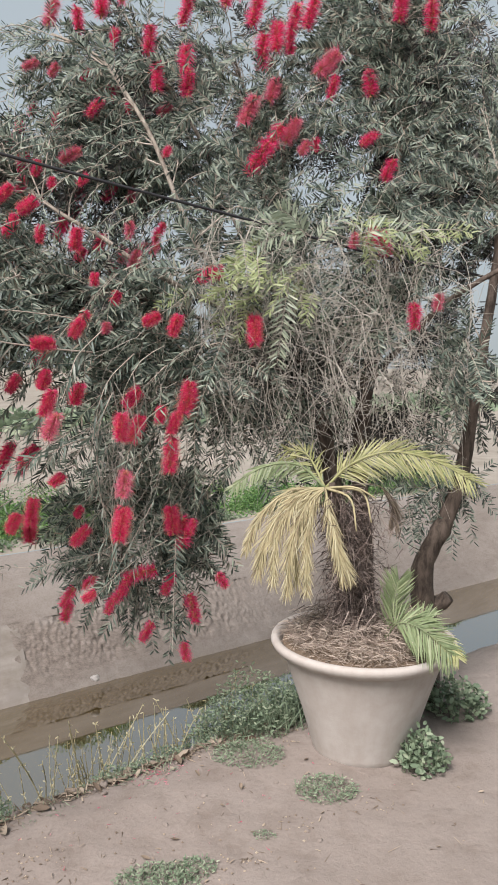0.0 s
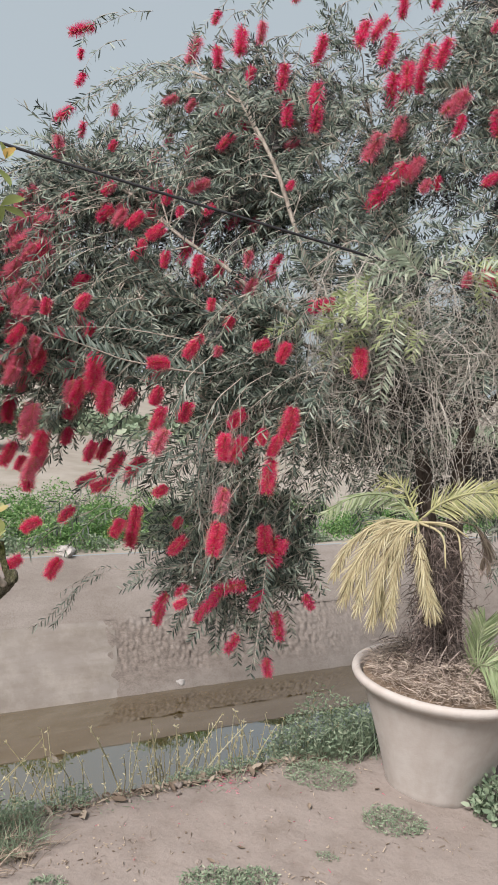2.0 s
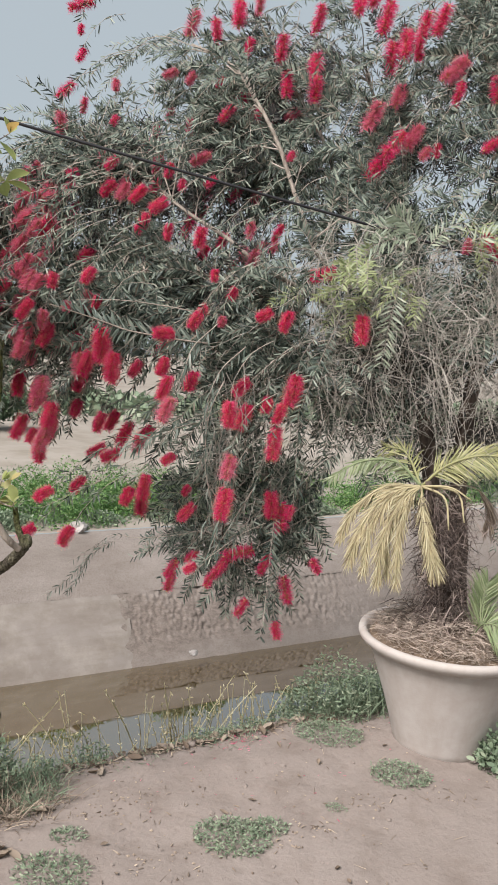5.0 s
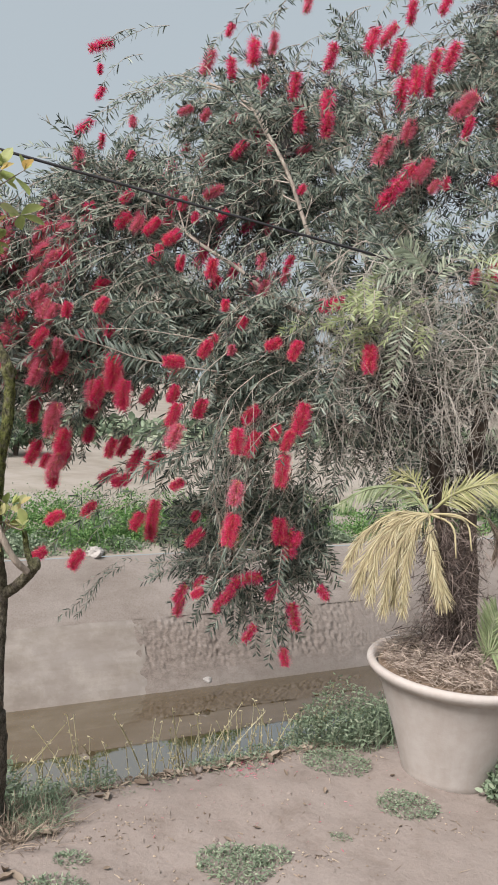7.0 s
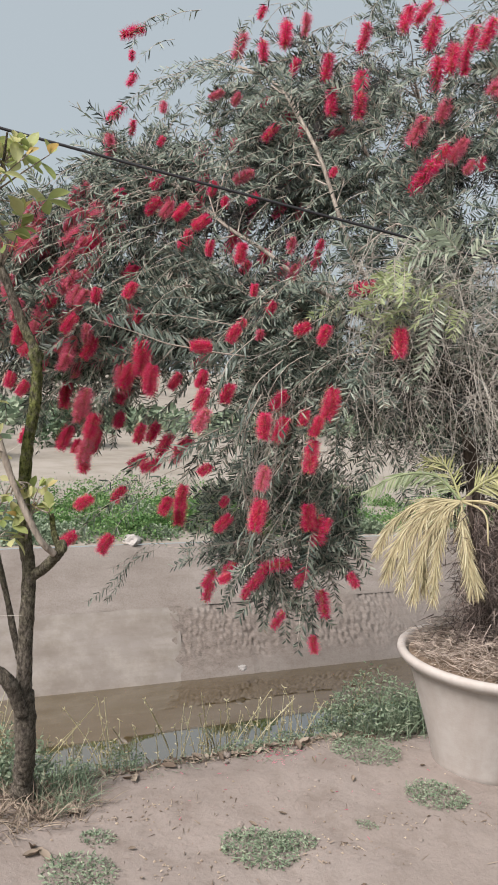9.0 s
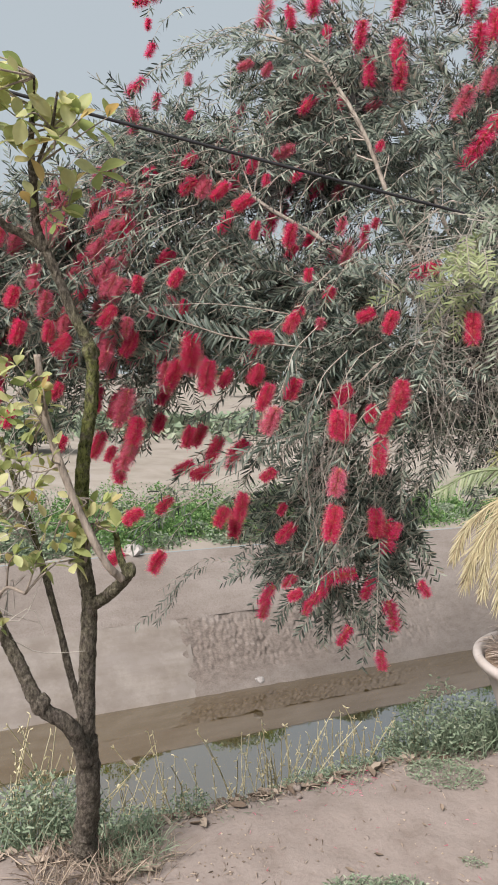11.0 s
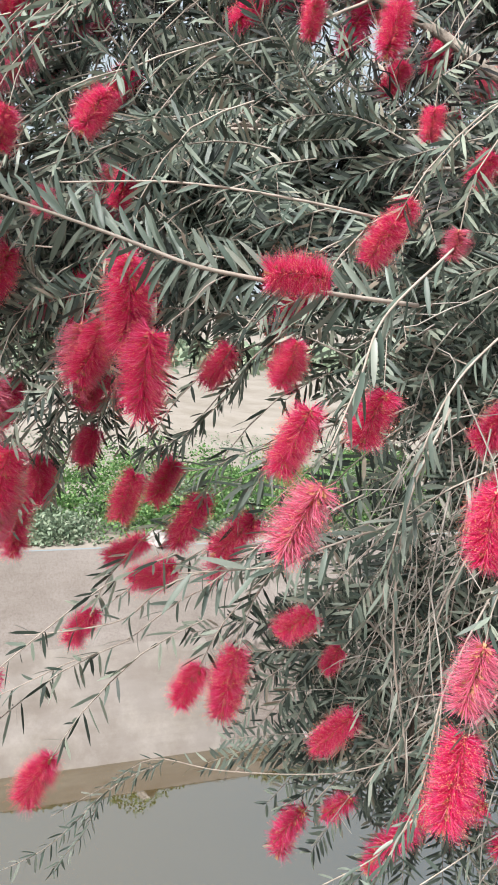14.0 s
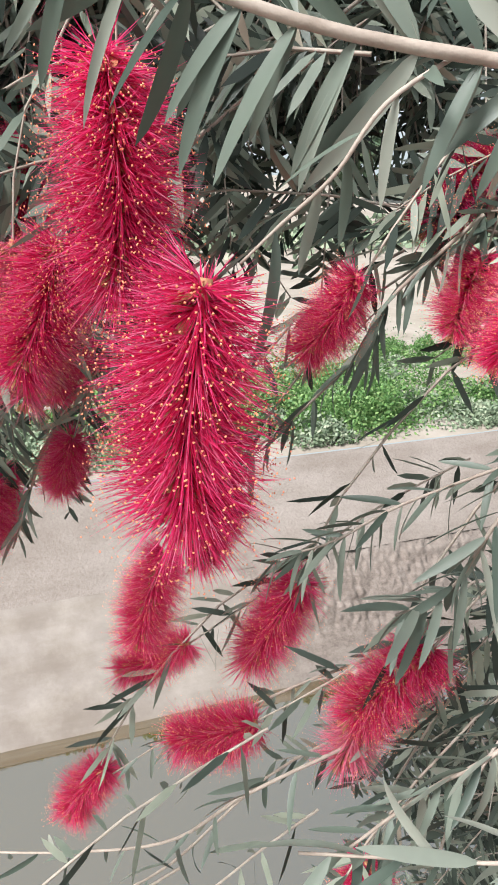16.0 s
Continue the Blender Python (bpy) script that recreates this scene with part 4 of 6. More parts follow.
FADED_UPPER = [(-1.274, 3.156, 2.533, 0, 1.06), (-1.091, 3.333, 2.755, 0, 0.66), (-0.815, 3.637, 3.145, 10, 1.51), (-0.864, 3.436, 2.843, 50, 0.79), (-0.768, 3.445, 2.825, 40, 0.67), (-0.653, 3.207, 2.407, 60, 1.05), (-0.504, 3.7, 3.264, 0, 1.09), (0.074, 3.543, 2.699, 25, 1.6), (0.187, 3.645, 2.824, 20, 1.38), (0.261, 3.508, 2.601, 20, 1.45), (0.445, 3.7, 2.962, 40, 1.7), (0.315, 3.451, 2.51, 40, 0.76)]
CROWN = [(-0.602, 3.7, 3.224, 5, 1.62), (-0.536, 3.623, 3.03, 10, 0.97), (-0.38, 3.665, 3.045, 0, 1.42), (-0.336, 3.547, 2.842, 0, 1.37), (-0.214, 3.7, 3.193, 15, 1.41), (-0.214, 3.644, 2.956, 0, 1.53), (-0.201, 3.562, 2.822, 5, 1.25), (-0.019, 3.7, 3.27, 10, 1.53), (0.061, 3.7, 3.296, 40, 1.32), (0.108, 3.7, 3.202, 15, 1.65), (0.161, 3.7, 3.399, 10, 1.26), (0.318, 3.7, 3.422, 20, 1), (0.285, 3.7, 3.156, 10, 1.56), (0.363, 3.7, 3.186, 15, 1.61), (0.205, 3.7, 3.082, 5, 1.7), (0.14, 3.7, 3.016, 10, 1.7), (0.266, 3.7, 3.055, 0, 1.14), (0.463, 3.66, 2.843, 20, 1.19), (0.115, 3.399, 2.456, 35, 1.7), (0.186, 3.48, 2.561, 30, 1.5), (0.365, 3.461, 2.526, 0, 0.67), (0.57, 3.191, 2.097, 10, 0.88)]
MIDDLE = [(-0.939, 2.73, 1.744, 20, 0.56), (-0.963, 2.698, 1.507, 20, 1.03), (-0.541, 2.801, 1.723, 30, 0.75), (-0.433, 2.877, 1.808, 30, 0.55), (-1.095, 2.67, 1.299, 10, 1.04)]
FADED_MIDDLE = [(-0.459, 2.804, 1.694, 10, 0.46), (-0.753, 2.742, 1.205, 20, 0.88)]
CENTRE = [(-0.299, 2.854, 1.727, 60, 0.71), (-0.212, 2.861, 1.709, 20, 0.87), (-0.083, 3.014, 1.91, 80, 1.12), (0.082, 2.917, 1.693, 0, 1.21), (-0.368, 2.823, 1.441, 50, 0.88), (-0.357, 2.825, 1.328, 15, 1.09), (-0.269, 2.843, 1.379, 0, 0.67), (-0.218, 2.854, 1.348, 15, 0.88), (-0.169, 2.865, 1.441, 10, 1.3), (-0.234, 2.851, 1.228, 0, 1.39), (-0.235, 2.897, 0.971, -5, 1.12), (-0.194, 2.916, 0.92, -5, 1.29), (-0.158, 2.92, 0.939, 20, 0.69), (-0.748, 2.791, 0.964, 10, 1.07)]
LOWEST = [(-0.355, 2.916, 0.754, 70, 1.35), (-0.435, 2.913, 0.687, 30, 1.1), (-0.632, 2.874, 0.677, 40, 0.92), (-0.48, 2.916, 0.628, 25, 0.7), (-0.163, 2.989, 0.597, -15, 1.24), (-0.046, 2.991, 0.706, -40, 0.7), (-0.196, 3.022, 0.402, -10, 0.83), (-0.551, 2.88, 0.732, 40, 0.7)]
RIGHT = [(0.604, 3.482, 2.559, 50, 1.01), (0.613, 3.169, 2.061, -10, 1.15), (0.702, 2.976, 1.755, 5, 1.04), (0.778, 3.7, 3.215, 5, 1.43), (0.595, 3.7, 3.313, 30, 0.71), (0.797, 3.7, 3.454, 60, 0.8), (0.594, 3.7, 3.485, 20, 0.75), (0.675, 3.384, 2.403, 20, 1.13), (0.922, 3.7, 3.182, 0, 1.45), (0.635, 3.677, 2.87, 0, 1.45)]
FADED_RIGHT = [(0.494, 3.175, 2.071, 10, 0.71), (0.801, 3.01, 1.808, 10, 0.74), (-0.343, 3.7, 3.446, 10, 1.02)]
for cluster in (NEAR_UPPER, NEAR_LOWER, LEFT_EDGE, LEFT, TOP_TIPS, UPPER, CROWN, MIDDLE, CENTRE, LOWEST, RIGHT):
    for x, y, z, tilt, size in cluster:
        flower(x, y, z, tilt, size * (1.0 if cluster in (NEAR_UPPER, NEAR_LOWER) else 1.02))
for cluster in (FADED_NEAR, FADED_CLOUD, PINK_CLOUD, FADED_LEFT, FADED_UPPER, FADED_MIDDLE, FADED_RIGHT):
    for x, y, z, tilt, size in cluster:
        flower(x, y, z, tilt, size, "faded")
# spikes half hidden in the leaves behind
for _ in range(120):
    x, z = (rng.uniform(-1.95, -1.0), rng.uniform(1.45, 2.2)) if rng.random() < 0.65 else (rng.uniform(-1.4, -0.3), rng.uniform(1.95, 2.8))
    if inside(x, z):
        flower(x, front_y(x, z) + rng.uniform(0.02, 0.35), z, rng.uniform(5, 45), rng.uniform(0.65, 1.0), "faded" if rng.random() < 0.45 else "")
# young tips, bare twigs
young = Shape()
for _ in range(26):
    p = np.array([0.06, 2.97, 1.88]) + rng.standard_normal(3) * np.array([0.12, 0.06, 0.07])
    spray(young, p, np.array([-0.5, -0.3, -0.6]) + 0.5 * rng.standard_normal(3), 0.14, 26, (0.042, 0.006), 0.2, clear=False)
for _ in range(12):
    p = np.array([0.58, 3.12, 2.12]) + rng.standard_normal(3) * np.array([0.12, 0.06, 0.05])
    spray(young, p, np.array([0.3, -0.3, -0.4]) + 0.6 * rng.standard_normal(3), 0.14, 24, (0.042, 0.006), 0.2, clear=False)
pale = Shape()
for p, way, length in (((0.30, 3.02, 2.06), (-0.9, -0.15, 0.55), 0.26), ((0.30, 3.02, 2.06), (-0.75, -0.2, 0.15), 0.24), ((0.28, 3.0, 2.05), (-0.5, -0.1, 0.9), 0.22), ((0.32, 3.02, 2.03), (0.5, -0.2, 0.75), 0.24), ((0.34, 3.02, 2.0), (0.8, -0.2, 0.35), 0.26), ((0.26, 3.0, 2.0), (-0.6, -0.2, -0.4), 0.22), ((0.45, 3.05, 2.05), (0.9, -0.1, 0.5), 0.28), ((0.22, 2.99, 1.9), (-0.2, -0.2, -0.9), 0.24)):
    spray(pale, np.array(p), np.array(way), length, 50, (0.062, 0.0072), 0.42, clear=False)
tagged(part("pale_growth", pale.mesh("pale_growth", M_TWIG, M_PALELEAF), tree, "arching pale silvery leafy shoots"), kind="stuff")
tagged(part("young_growth", young.mesh("young_growth", M_TWIG, M_YOUNG), tree, "fresh yellow-green young shoots"), kind="stuff")
bare = Shape()
for i in range(260):
    x = rng.uniform(-0.10, 0.80)
    p0 = np.array([x, front_y(x, 1.8) + rng.uniform(-0.04, 0.24), rng.uniform(1.5, 2.15)])
    p2 = p0 + np.array([rng.uniform(-0.25, 0.22), rng.uniform(-0.12, 0.1), -rng.uniform(0.2, 0.65)])
    p1 = p0 * 0.5 + p2 * 0.5 + np.array([rng.uniform(-0.16, 0.16), -0.04, 0.12])
    c = curve([p0, p1, p2], 8)
    tube(bare, local(c, tree), np.linspace(0.0021, 0.0008, 8), 3, 0, caps=False)
    for j in (2, 3, 4, 5, 6):
        e = c[j] + np.array([rng.uniform(-0.13, 0.13), rng.uniform(-0.06, 0.06), -rng.uniform(-0.03, 0.12)])
        tube(bare, local(curve([c[j], (c[j] + e) / 2 + 0.012 * rng.standard_normal(3), e], 4), tree), [0.0011, 0.001, 0.0008, 0.0005], 3, 0, caps=False)
for i in range(46):
    x = rng.uniform(-0.52, -0.08)
    p0 = np.array([x, front_y(x, 1.3) + rng.uniform(-0.03, 0.20), rng.uniform(0.95, 1.65)])
    p2 = p0 + np.array([rng.uniform(-0.22, 0.08), rng.uniform(-0.06, 0.06), -rng.uniform(0.12, 0.38)])
    c = curve([p0, p0 * 0.5 + p2 * 0.5 + np.array([rng.uniform(-0.03, 0.08), -0.02, 0.06]), p2], 7)
    tube(bare, local(c, tree), np.linspace(0.0017, 0.0007, 7), 3, 0, caps=False)
    for j in (2, 3, 4, 5):
        e = c[j] + np.array([rng.uniform(-0.1, 0.04), rng.uniform(-0.04, 0.04), -rng.uniform(-0.03, 0.10)])
        tube(bare, local(curve([c[j], (c[j] + e) / 2 + 0.01 * rng.standard_normal(3), e], 4), tree), [0.001, 0.0009, 0.0007, 0.0005], 3, 0, caps=False)
for i in range(16):
    p0 = np.array([rng.uniform(-0.50, -0.28), rng.uniform(2.72, 2.92), rng.uniform(1.0, 1.55)])
    p2 = p0 + np.array([rng.uniform(-0.10, 0.06), rng.uniform(-0.05, 0.05), -rng.uniform(0.2, 0.5)])
    c = curve([p0, p0 * 0.5 + p2 * 0.5 + np.array([rng.uniform(-0.05, 0.05), -0.02, 0.03]), p2], 7)
    tube(bare, local(c, tree), np.linspace(0.0016, 0.0007, 7), 3, 0, caps=False)
    for j in (2, 3, 4, 5):
        e = c[j] + np.array([rng.uniform(-0.08, 0.05), rng.uniform(-0.04, 0.04), -rng.uniform(-0.02, 0.09)])
        tube(bare, local(curve([c[j], (c[j] + e) / 2 + 0.01 * rng.standard_normal(3), e], 4), tree), [0.001, 0.0009, 0.0007, 0.0005], 3, 0, caps=False)
for line in (((-0.38, 2.80, 1.64), (-0.50, 2.75, 1.58), (-0.60, 2.74, 1.53)), ((-0.34, 2.84, 1.25), (-0.43, 2.78, 1.15), (-0.44, 2.74, 0.98))):
    c = curve([np.array(line[0]) + np.array([0.12, 0.16, 0.10]), *line], 16) + 0.004 * rng.standard_normal((16, 3))
    tube(bare, local(c, tree), np.linspace(0.0013, 0.0007, 16), 5, 0, caps=False)
    for q in range(3, 16, 2):
        e = c[q] + np.array([rng.uniform(-0.12, 0.02), rng.uniform(-0.03, 0.06), rng.uniform(-0.12, 0.02)])
        tube(bare, local(curve([c[q], (c[q] + e) / 2 + 0.01 * rng.standard_normal(3), e], 4), tree), [0.0011, 0.001, 0.0008, 0.0005], 3, 0, caps=False)
tagged(part("twig_tangle", bare.mesh("twig_tangle", M_DRYTWIG), tree, "tangle of bare grey dry twigs"), kind="stuff")


def big_leaf(seed):
    """A long sickle leaf with a midrib, along +X, 1 long."""
    g = np.random.default_rng(seed)
    us = np.linspace(0, 1, 9)
    w = 0.060 * np.sin(np.pi * us**0.85) ** 0.6 + 0.004
    w[-1] = 0.001
    sweep, sag = g.uniform(-0.08, 0.08) * us**2, -g.uniform(0.05, 0.3) * us**2
    rows = []
    for u, ww, s, z in zip(us, w, sweep, sag):
        rows += [(u, s - ww, z + ww * 0.25), (u, s, z), (u, s + ww, z + ww * 0.25)]
    f = []
    for i in range(8):
        for j in (0, 1):
            o = 3 * i + j
            f.append((o, o + 1, o + 4, o + 3))
    return Shape().add(rows, f).mesh("leaf", M_NEARLEAF)


BIG = [big_leaf(s) for s in range(5)]


def near_bough(points, count, size, spread=0.9, r=0.0034, fall=0.35, comb=False, hang=False):
    c = curve(points, 24)
    sh = Shape()
    tube(sh, local(c, tree), np.linspace(r, r * 0.55, 24), 10, knobbly=0.025)
    b = part("branch", sh.mesh("branch", M_BOUGH), tree, "long pale flowering branch with big leaves")
    tang = unit(np.gradient(c, axis=0))
    for i in range(count):
        u = (i + 0.5 * rng.random()) / count
        j = min(23, int(u * 23))
        ang = i * 2.4 + rng.normal(0, 0.25)
        a = unit(np.cross(tang[j], UP))
        o = a * math.cos(ang) + np.cross(a, tang[j]) * math.sin(ang)
        d = unit(tang[j] * 0.75 + o * spread + np.array([0, 0, -fall]))
        face = unit(np.array([-0.1, -1.0, 0.1]) + 0.6 * rng.standard_normal(3))
        if comb:
            up = 1.0 if i % 2 else -1.15
            d = unit(tang[j] * rng.uniform(0.45, 1.1) + UP * up * rng.uniform(0.6, 1.0) + np.array([rng.normal(0, 0.15), rng.uniform(0.0, 0.5), -0.1]))
        if hang:
            d = unit(tang[j] * 0.35 + o * 0.55 + np.array([-0.1, 0, -0.75]))
        if (c[j] + d * size * 0.7 - EYE_END) @ np.array([0, 1, 0]) < 0.27:
            d[1] = abs(d[1])
            d = unit(d)
        lf = part("leaf", BIG[int(rng.integers(5))], b)
        q = Vector(d).to_track_quat("X", "Z").to_matrix().to_4x4()
        k = size * rng.uniform(0.75, 1.2)
        if comb:
            zed = unit(face - d * (face @ d))
            q = Matrix(np.column_stack([d, np.cross(zed, d), zed]).tolist()).to_4x4()
        else:
            q = q @ Matrix.Rotation(rng.normal(0, 0.7), 4, "X")
        lf.matrix_local = Matrix.Translation(Vector(c[j]) - tree.location) @ q @ Matrix.Scale(k, 4)
    return b


near_bough([(-0.50, 2.76, 1.605), (-0.605, 2.66, 1.612), (-0.682, 2.60, 1.622), (-0.764, 2.565, 1.634), (-0.835, 2.545, 1.656), (-0.917, 2.52, 1.680), (-1.03, 2.49, 1.71)], 96, 0.062, comb=True, r=0.0032)
near_bough([(-0.715, 2.60, 1.632), (-0.741, 2.56, 1.610), (-0.758, 2.555, 1.586), (-0.776, 2.55, 1.569), (-0.79, 2.545, 1.555)], 9, 0.045, r=0.0010)
near_bough([(-0.46, 2.72, 1.68), (-0.528, 2.62, 1.589), (-0.546, 2.57, 1.512), (-0.566, 2.52, 1.434)], 30, 0.055, r=0.0018, hang=True)
near_bough([(-0.60, 2.83, 1.42), (-0.674, 2.80, 1.392), (-0.742, 2.78, 1.362), (-0.783, 2.76, 1.339), (-0.823, 2.74, 1.33)], 40, 0.042, r=0.0014)
near_bough([(-0.62, 2.78, 1.46), (-0.676, 2.72, 1.388), (-0.699, 2.72, 1.338), (-0.732, 2.70, 1.323)], 34, 0.050, r=0.0016)
near_bough([(-0.58, 2.72, 1.32), (-0.665, 2.66, 1.267), (-0.702, 2.66, 1.229), (-0.746, 2.64, 1.191)], 40, 0.050, r=0.0018)
near_bough([(-0.45, 2.74, 1.32), (-0.57, 2.62, 1.287), (-0.631, 2.60, 1.256), (-0.771, 2.60, 1.221)], 34, 0.060, r=0.0018)
near_bough([(-0.70, 2.80, 1.25), (-0.797, 2.80, 1.193), (-0.876, 2.80, 1.136), (-0.913, 2.80, 1.116), (-0.989, 2.80, 1.046)], 32, 0.030, r=0.0014)
near_bough([(-0.72, 2.76, 1.20), (-0.824, 2.70, 1.160), (-0.892, 2.70, 1.093), (-0.983, 2.70, 1.055), (-1.07, 2.70, 1.03)], 20, 0.036, r=0.0016)
near_bough([(-0.72, 2.83, 1.16), (-0.825, 2.78, 1.108), (-0.904, 2.72, 1.041), (-0.981, 2.68, 1.007), (-1.054, 2.66, 0.962), (-1.12, 2.62, 0.93)], 28, 0.046, r=0.0013)
near_bough([(-0.70, 2.86, 1.56), (-0.761, 2.85, 1.499), (-0.781, 2.85, 1.457), (-0.873, 2.86, 1.362), (-0.955, 2.86, 1.324)], 64, 0.042, r=0.0016, hang=True)
near_bough([(-0.856, 2.800, 0.788), (-0.899, 2.780, 0.767), (-0.948, 2.760, 0.728), (-0.996, 2.740, 0.668), (-1.048, 2.730, 0.611), (-1.118, 2.720, 0.560)], 58, 0.033, r=0.0012)
near_bough([(-0.948, 2.760, 0.728), (-0.974, 2.750, 0.659), (-1.001, 2.740, 0.616), (-1.029, 2.730, 0.575)], 32, 0.032, r=0.0010)
near_bough([(-0.42, 2.84, 0.90), (-0.542, 2.80, 0.849), (-0.735, 2.78, 0.816), (-0.855, 2.76, 0.821), (-0.925, 2.74, 0.77), (-1.014, 2.70, 0.71)], 50, 0.026, r=0.0012)
near_bough([(-0.44, 2.80, 1.46), (-0.477, 2.75, 1.352), (-0.486, 2.72, 1.23), (-0.475, 2.72, 1.091), (-0.442, 2.74, 0.928), (-0.45, 2.78, 0.80)], 40, 0.046, r=0.0022, hang=True)
near_bough([(-0.36, 2.86, 1.30), (-0.42, 2.78, 1.16), (-0.44, 2.76, 1.00), (-0.50, 2.76, 0.86)], 34, 0.042, r=0.0018, hang=True)
near_bough([(-0.34, 2.84, 1.20), (-0.40, 2.74, 1.06), (-0.42, 2.70, 0.90), (-0.47, 2.70, 0.74)], 44, 0.046, r=0.0018, hang=True)
near_bough([(-0.30, 2.86, 1.05), (-0.38, 2.78, 0.90), (-0.46, 2.76, 0.76), (-0.56, 2.76, 0.66)], 44, 0.044, r=0.0018)
near_bough([(-0.36, 2.80, 1.60), (-0.44, 2.70, 1.50), (-0.48, 2.66, 1.36), (-0.50, 2.66, 1.20)], 36, 0.050, r=0.0018, hang=True)
near_bough([(-0.80, 2.98, 1.70), (-0.92, 2.90, 1.62), (-1.02, 2.88, 1.50), (-1.12, 2.90, 1.38), (-1.20, 2.92, 1.26)], 60, 0.042, r=0.002, hang=True)
near_bough([(-0.84, 3.00, 1.58), (-0.98, 2.94, 1.48), (-1.10, 2.94, 1.34), (-1.18, 2.96, 1.18)], 54, 0.042, r=0.002, hang=True)
near_bough([(-0.52, 2.86, 1.72), (-0.68, 2.76, 1.74), (-0.84, 2.70, 1.75), (-1.00, 2.66, 1.74)], 40, 0.046, r=0.0024)

# ---- the pot and its palm ----
pot = empty("plant_pot", (0.53, 3.03, 0.0), "large pale weathered clay pot with a rolled rim on dirt", "pot")


def lathe(profile, segs=64, wob=0.0, seed=3):
    g = np.random.default_rng(seed)
    ang = np.linspace(0, 2 * np.pi, segs, endpoint=False)
    ph = g.uniform(0, 6.28, 3)
    v, f = [], []
    for r, z in profile:
        for a in ang:
            rr = r * (1 + wob * (math.sin(2 * a + ph[0]) + 0.5 * math.sin(5 * a + ph[1] + z * 9)))
            v.append((rr * math.cos(a), rr * math.sin(a), z))
    for i in range(len(profile) - 1):
        for j in range(segs):
            k = (j + 1) % segs
            f.append((i * segs + j, i * segs + k, (i + 1) * segs + k, (i + 1) * segs + j))
    return Shape().add(v, f)


BODY = [(0.0, -0.03), (0.175, -0.03), (0.197, -0.015), (0.206, 0.02), (0.222, 0.08), (0.252, 0.18), (0.284, 0.28), (0.316, 0.375), (0.336, 0.425), (0.342, 0.436), (0.325, 0.42), (0.29, 0.33)]
part("body", lathe(BODY, 72, 0.004).mesh("body", M_POT), pot)
RIM = [(0.334, 0.408), (0.344, 0.410), (0.360, 0.420), (0.372, 0.434), (0.378, 0.447), (0.376, 0.458), (0.368, 0.464), (0.356, 0.465), (0.346, 0.460), (0.338, 0.446), (0.331, 0.42), (0.318, 0.38)]
part("rim", lathe(RIM, 72, 0.005, 5).mesh("rim", M_POT), pot, "rolled clay rim")
soil_rings = [(r, 0.438 + 0.05 * (1 - r / 0.32)) for r in (0.001, 0.05, 0.1, 0.15, 0.2, 0.25, 0.29, 0.328)]
soil = lathe(soil_rings, 48)
for arr in soil.v:
    for v in arr:
        v[2] += 0.012 * noise.noise((v[0] * 22, v[1] * 22, 0)) + 0.008 * noise.noise((v[0] * 60, v[1] * 60, 3))
part("soil", soil.mesh("soil", M_SOIL), pot, "dry brown soil")

palm = empty("potted_palm", (0.53, 3.03, 0.44), "withering palm with yellow hanging fronds growing in a pot", "palm")


def frond(points, reach, count, material, label, hang=0.3, width=0.012, spread=0.9, r=0.006, wood=None, start=0.12, mess=0.10, flare=0.0):
    """A feather frond: a bent midrib and two rows of leaflets; flare opens them towards the end like a broom."""
    c = curve(local(points, palm), 26)
    sh = Shape()
    tube(sh, c, np.linspace(r, r * 0.3, 26), 6)
    fr = part("frond", sh.mesh("frond", wood or material), palm, label)
    tang = unit(np.gradient(c, axis=0))
    us = np.linspace(start, 1.0, count)
    lo = Shape()
    for sgn in (-1, 1):
        pos = np.stack([np.interp(us, np.linspace(0, 1, 26), c[:, j]) for j in range(3)], 1)
        tg = unit(np.stack([np.interp(us, np.linspace(0, 1, 26), tang[:, j]) for j in range(3)], 1))
        side = unit(np.cross(tg, np.array([0.15, -0.75, 0.65]))) * sgn
        open_out = (spread * (1 + flare * (us - 0.4)))[:, None] * rng.uniform(0.7, 1.2, (count, 1))
        d = unit(tg * 0.85 + side * open_out + np.array([0, 0, -hang]) + mess * rng.standard_normal((count, 3)))
        ln = reach * (0.55 + 0.45 * np.sin(np.pi * np.clip(us * 0.9 + 0.1, 0, 1))) * rng.uniform(0.75, 1.15, count)
        blades(lo, pos, d, ln, width, hang * 0.6, side=np.cross(d, side) + 0.3 * rng.standard_normal((count, 3)), widest=0.4)
    part("blade", lo.mesh("blade", material), fr)


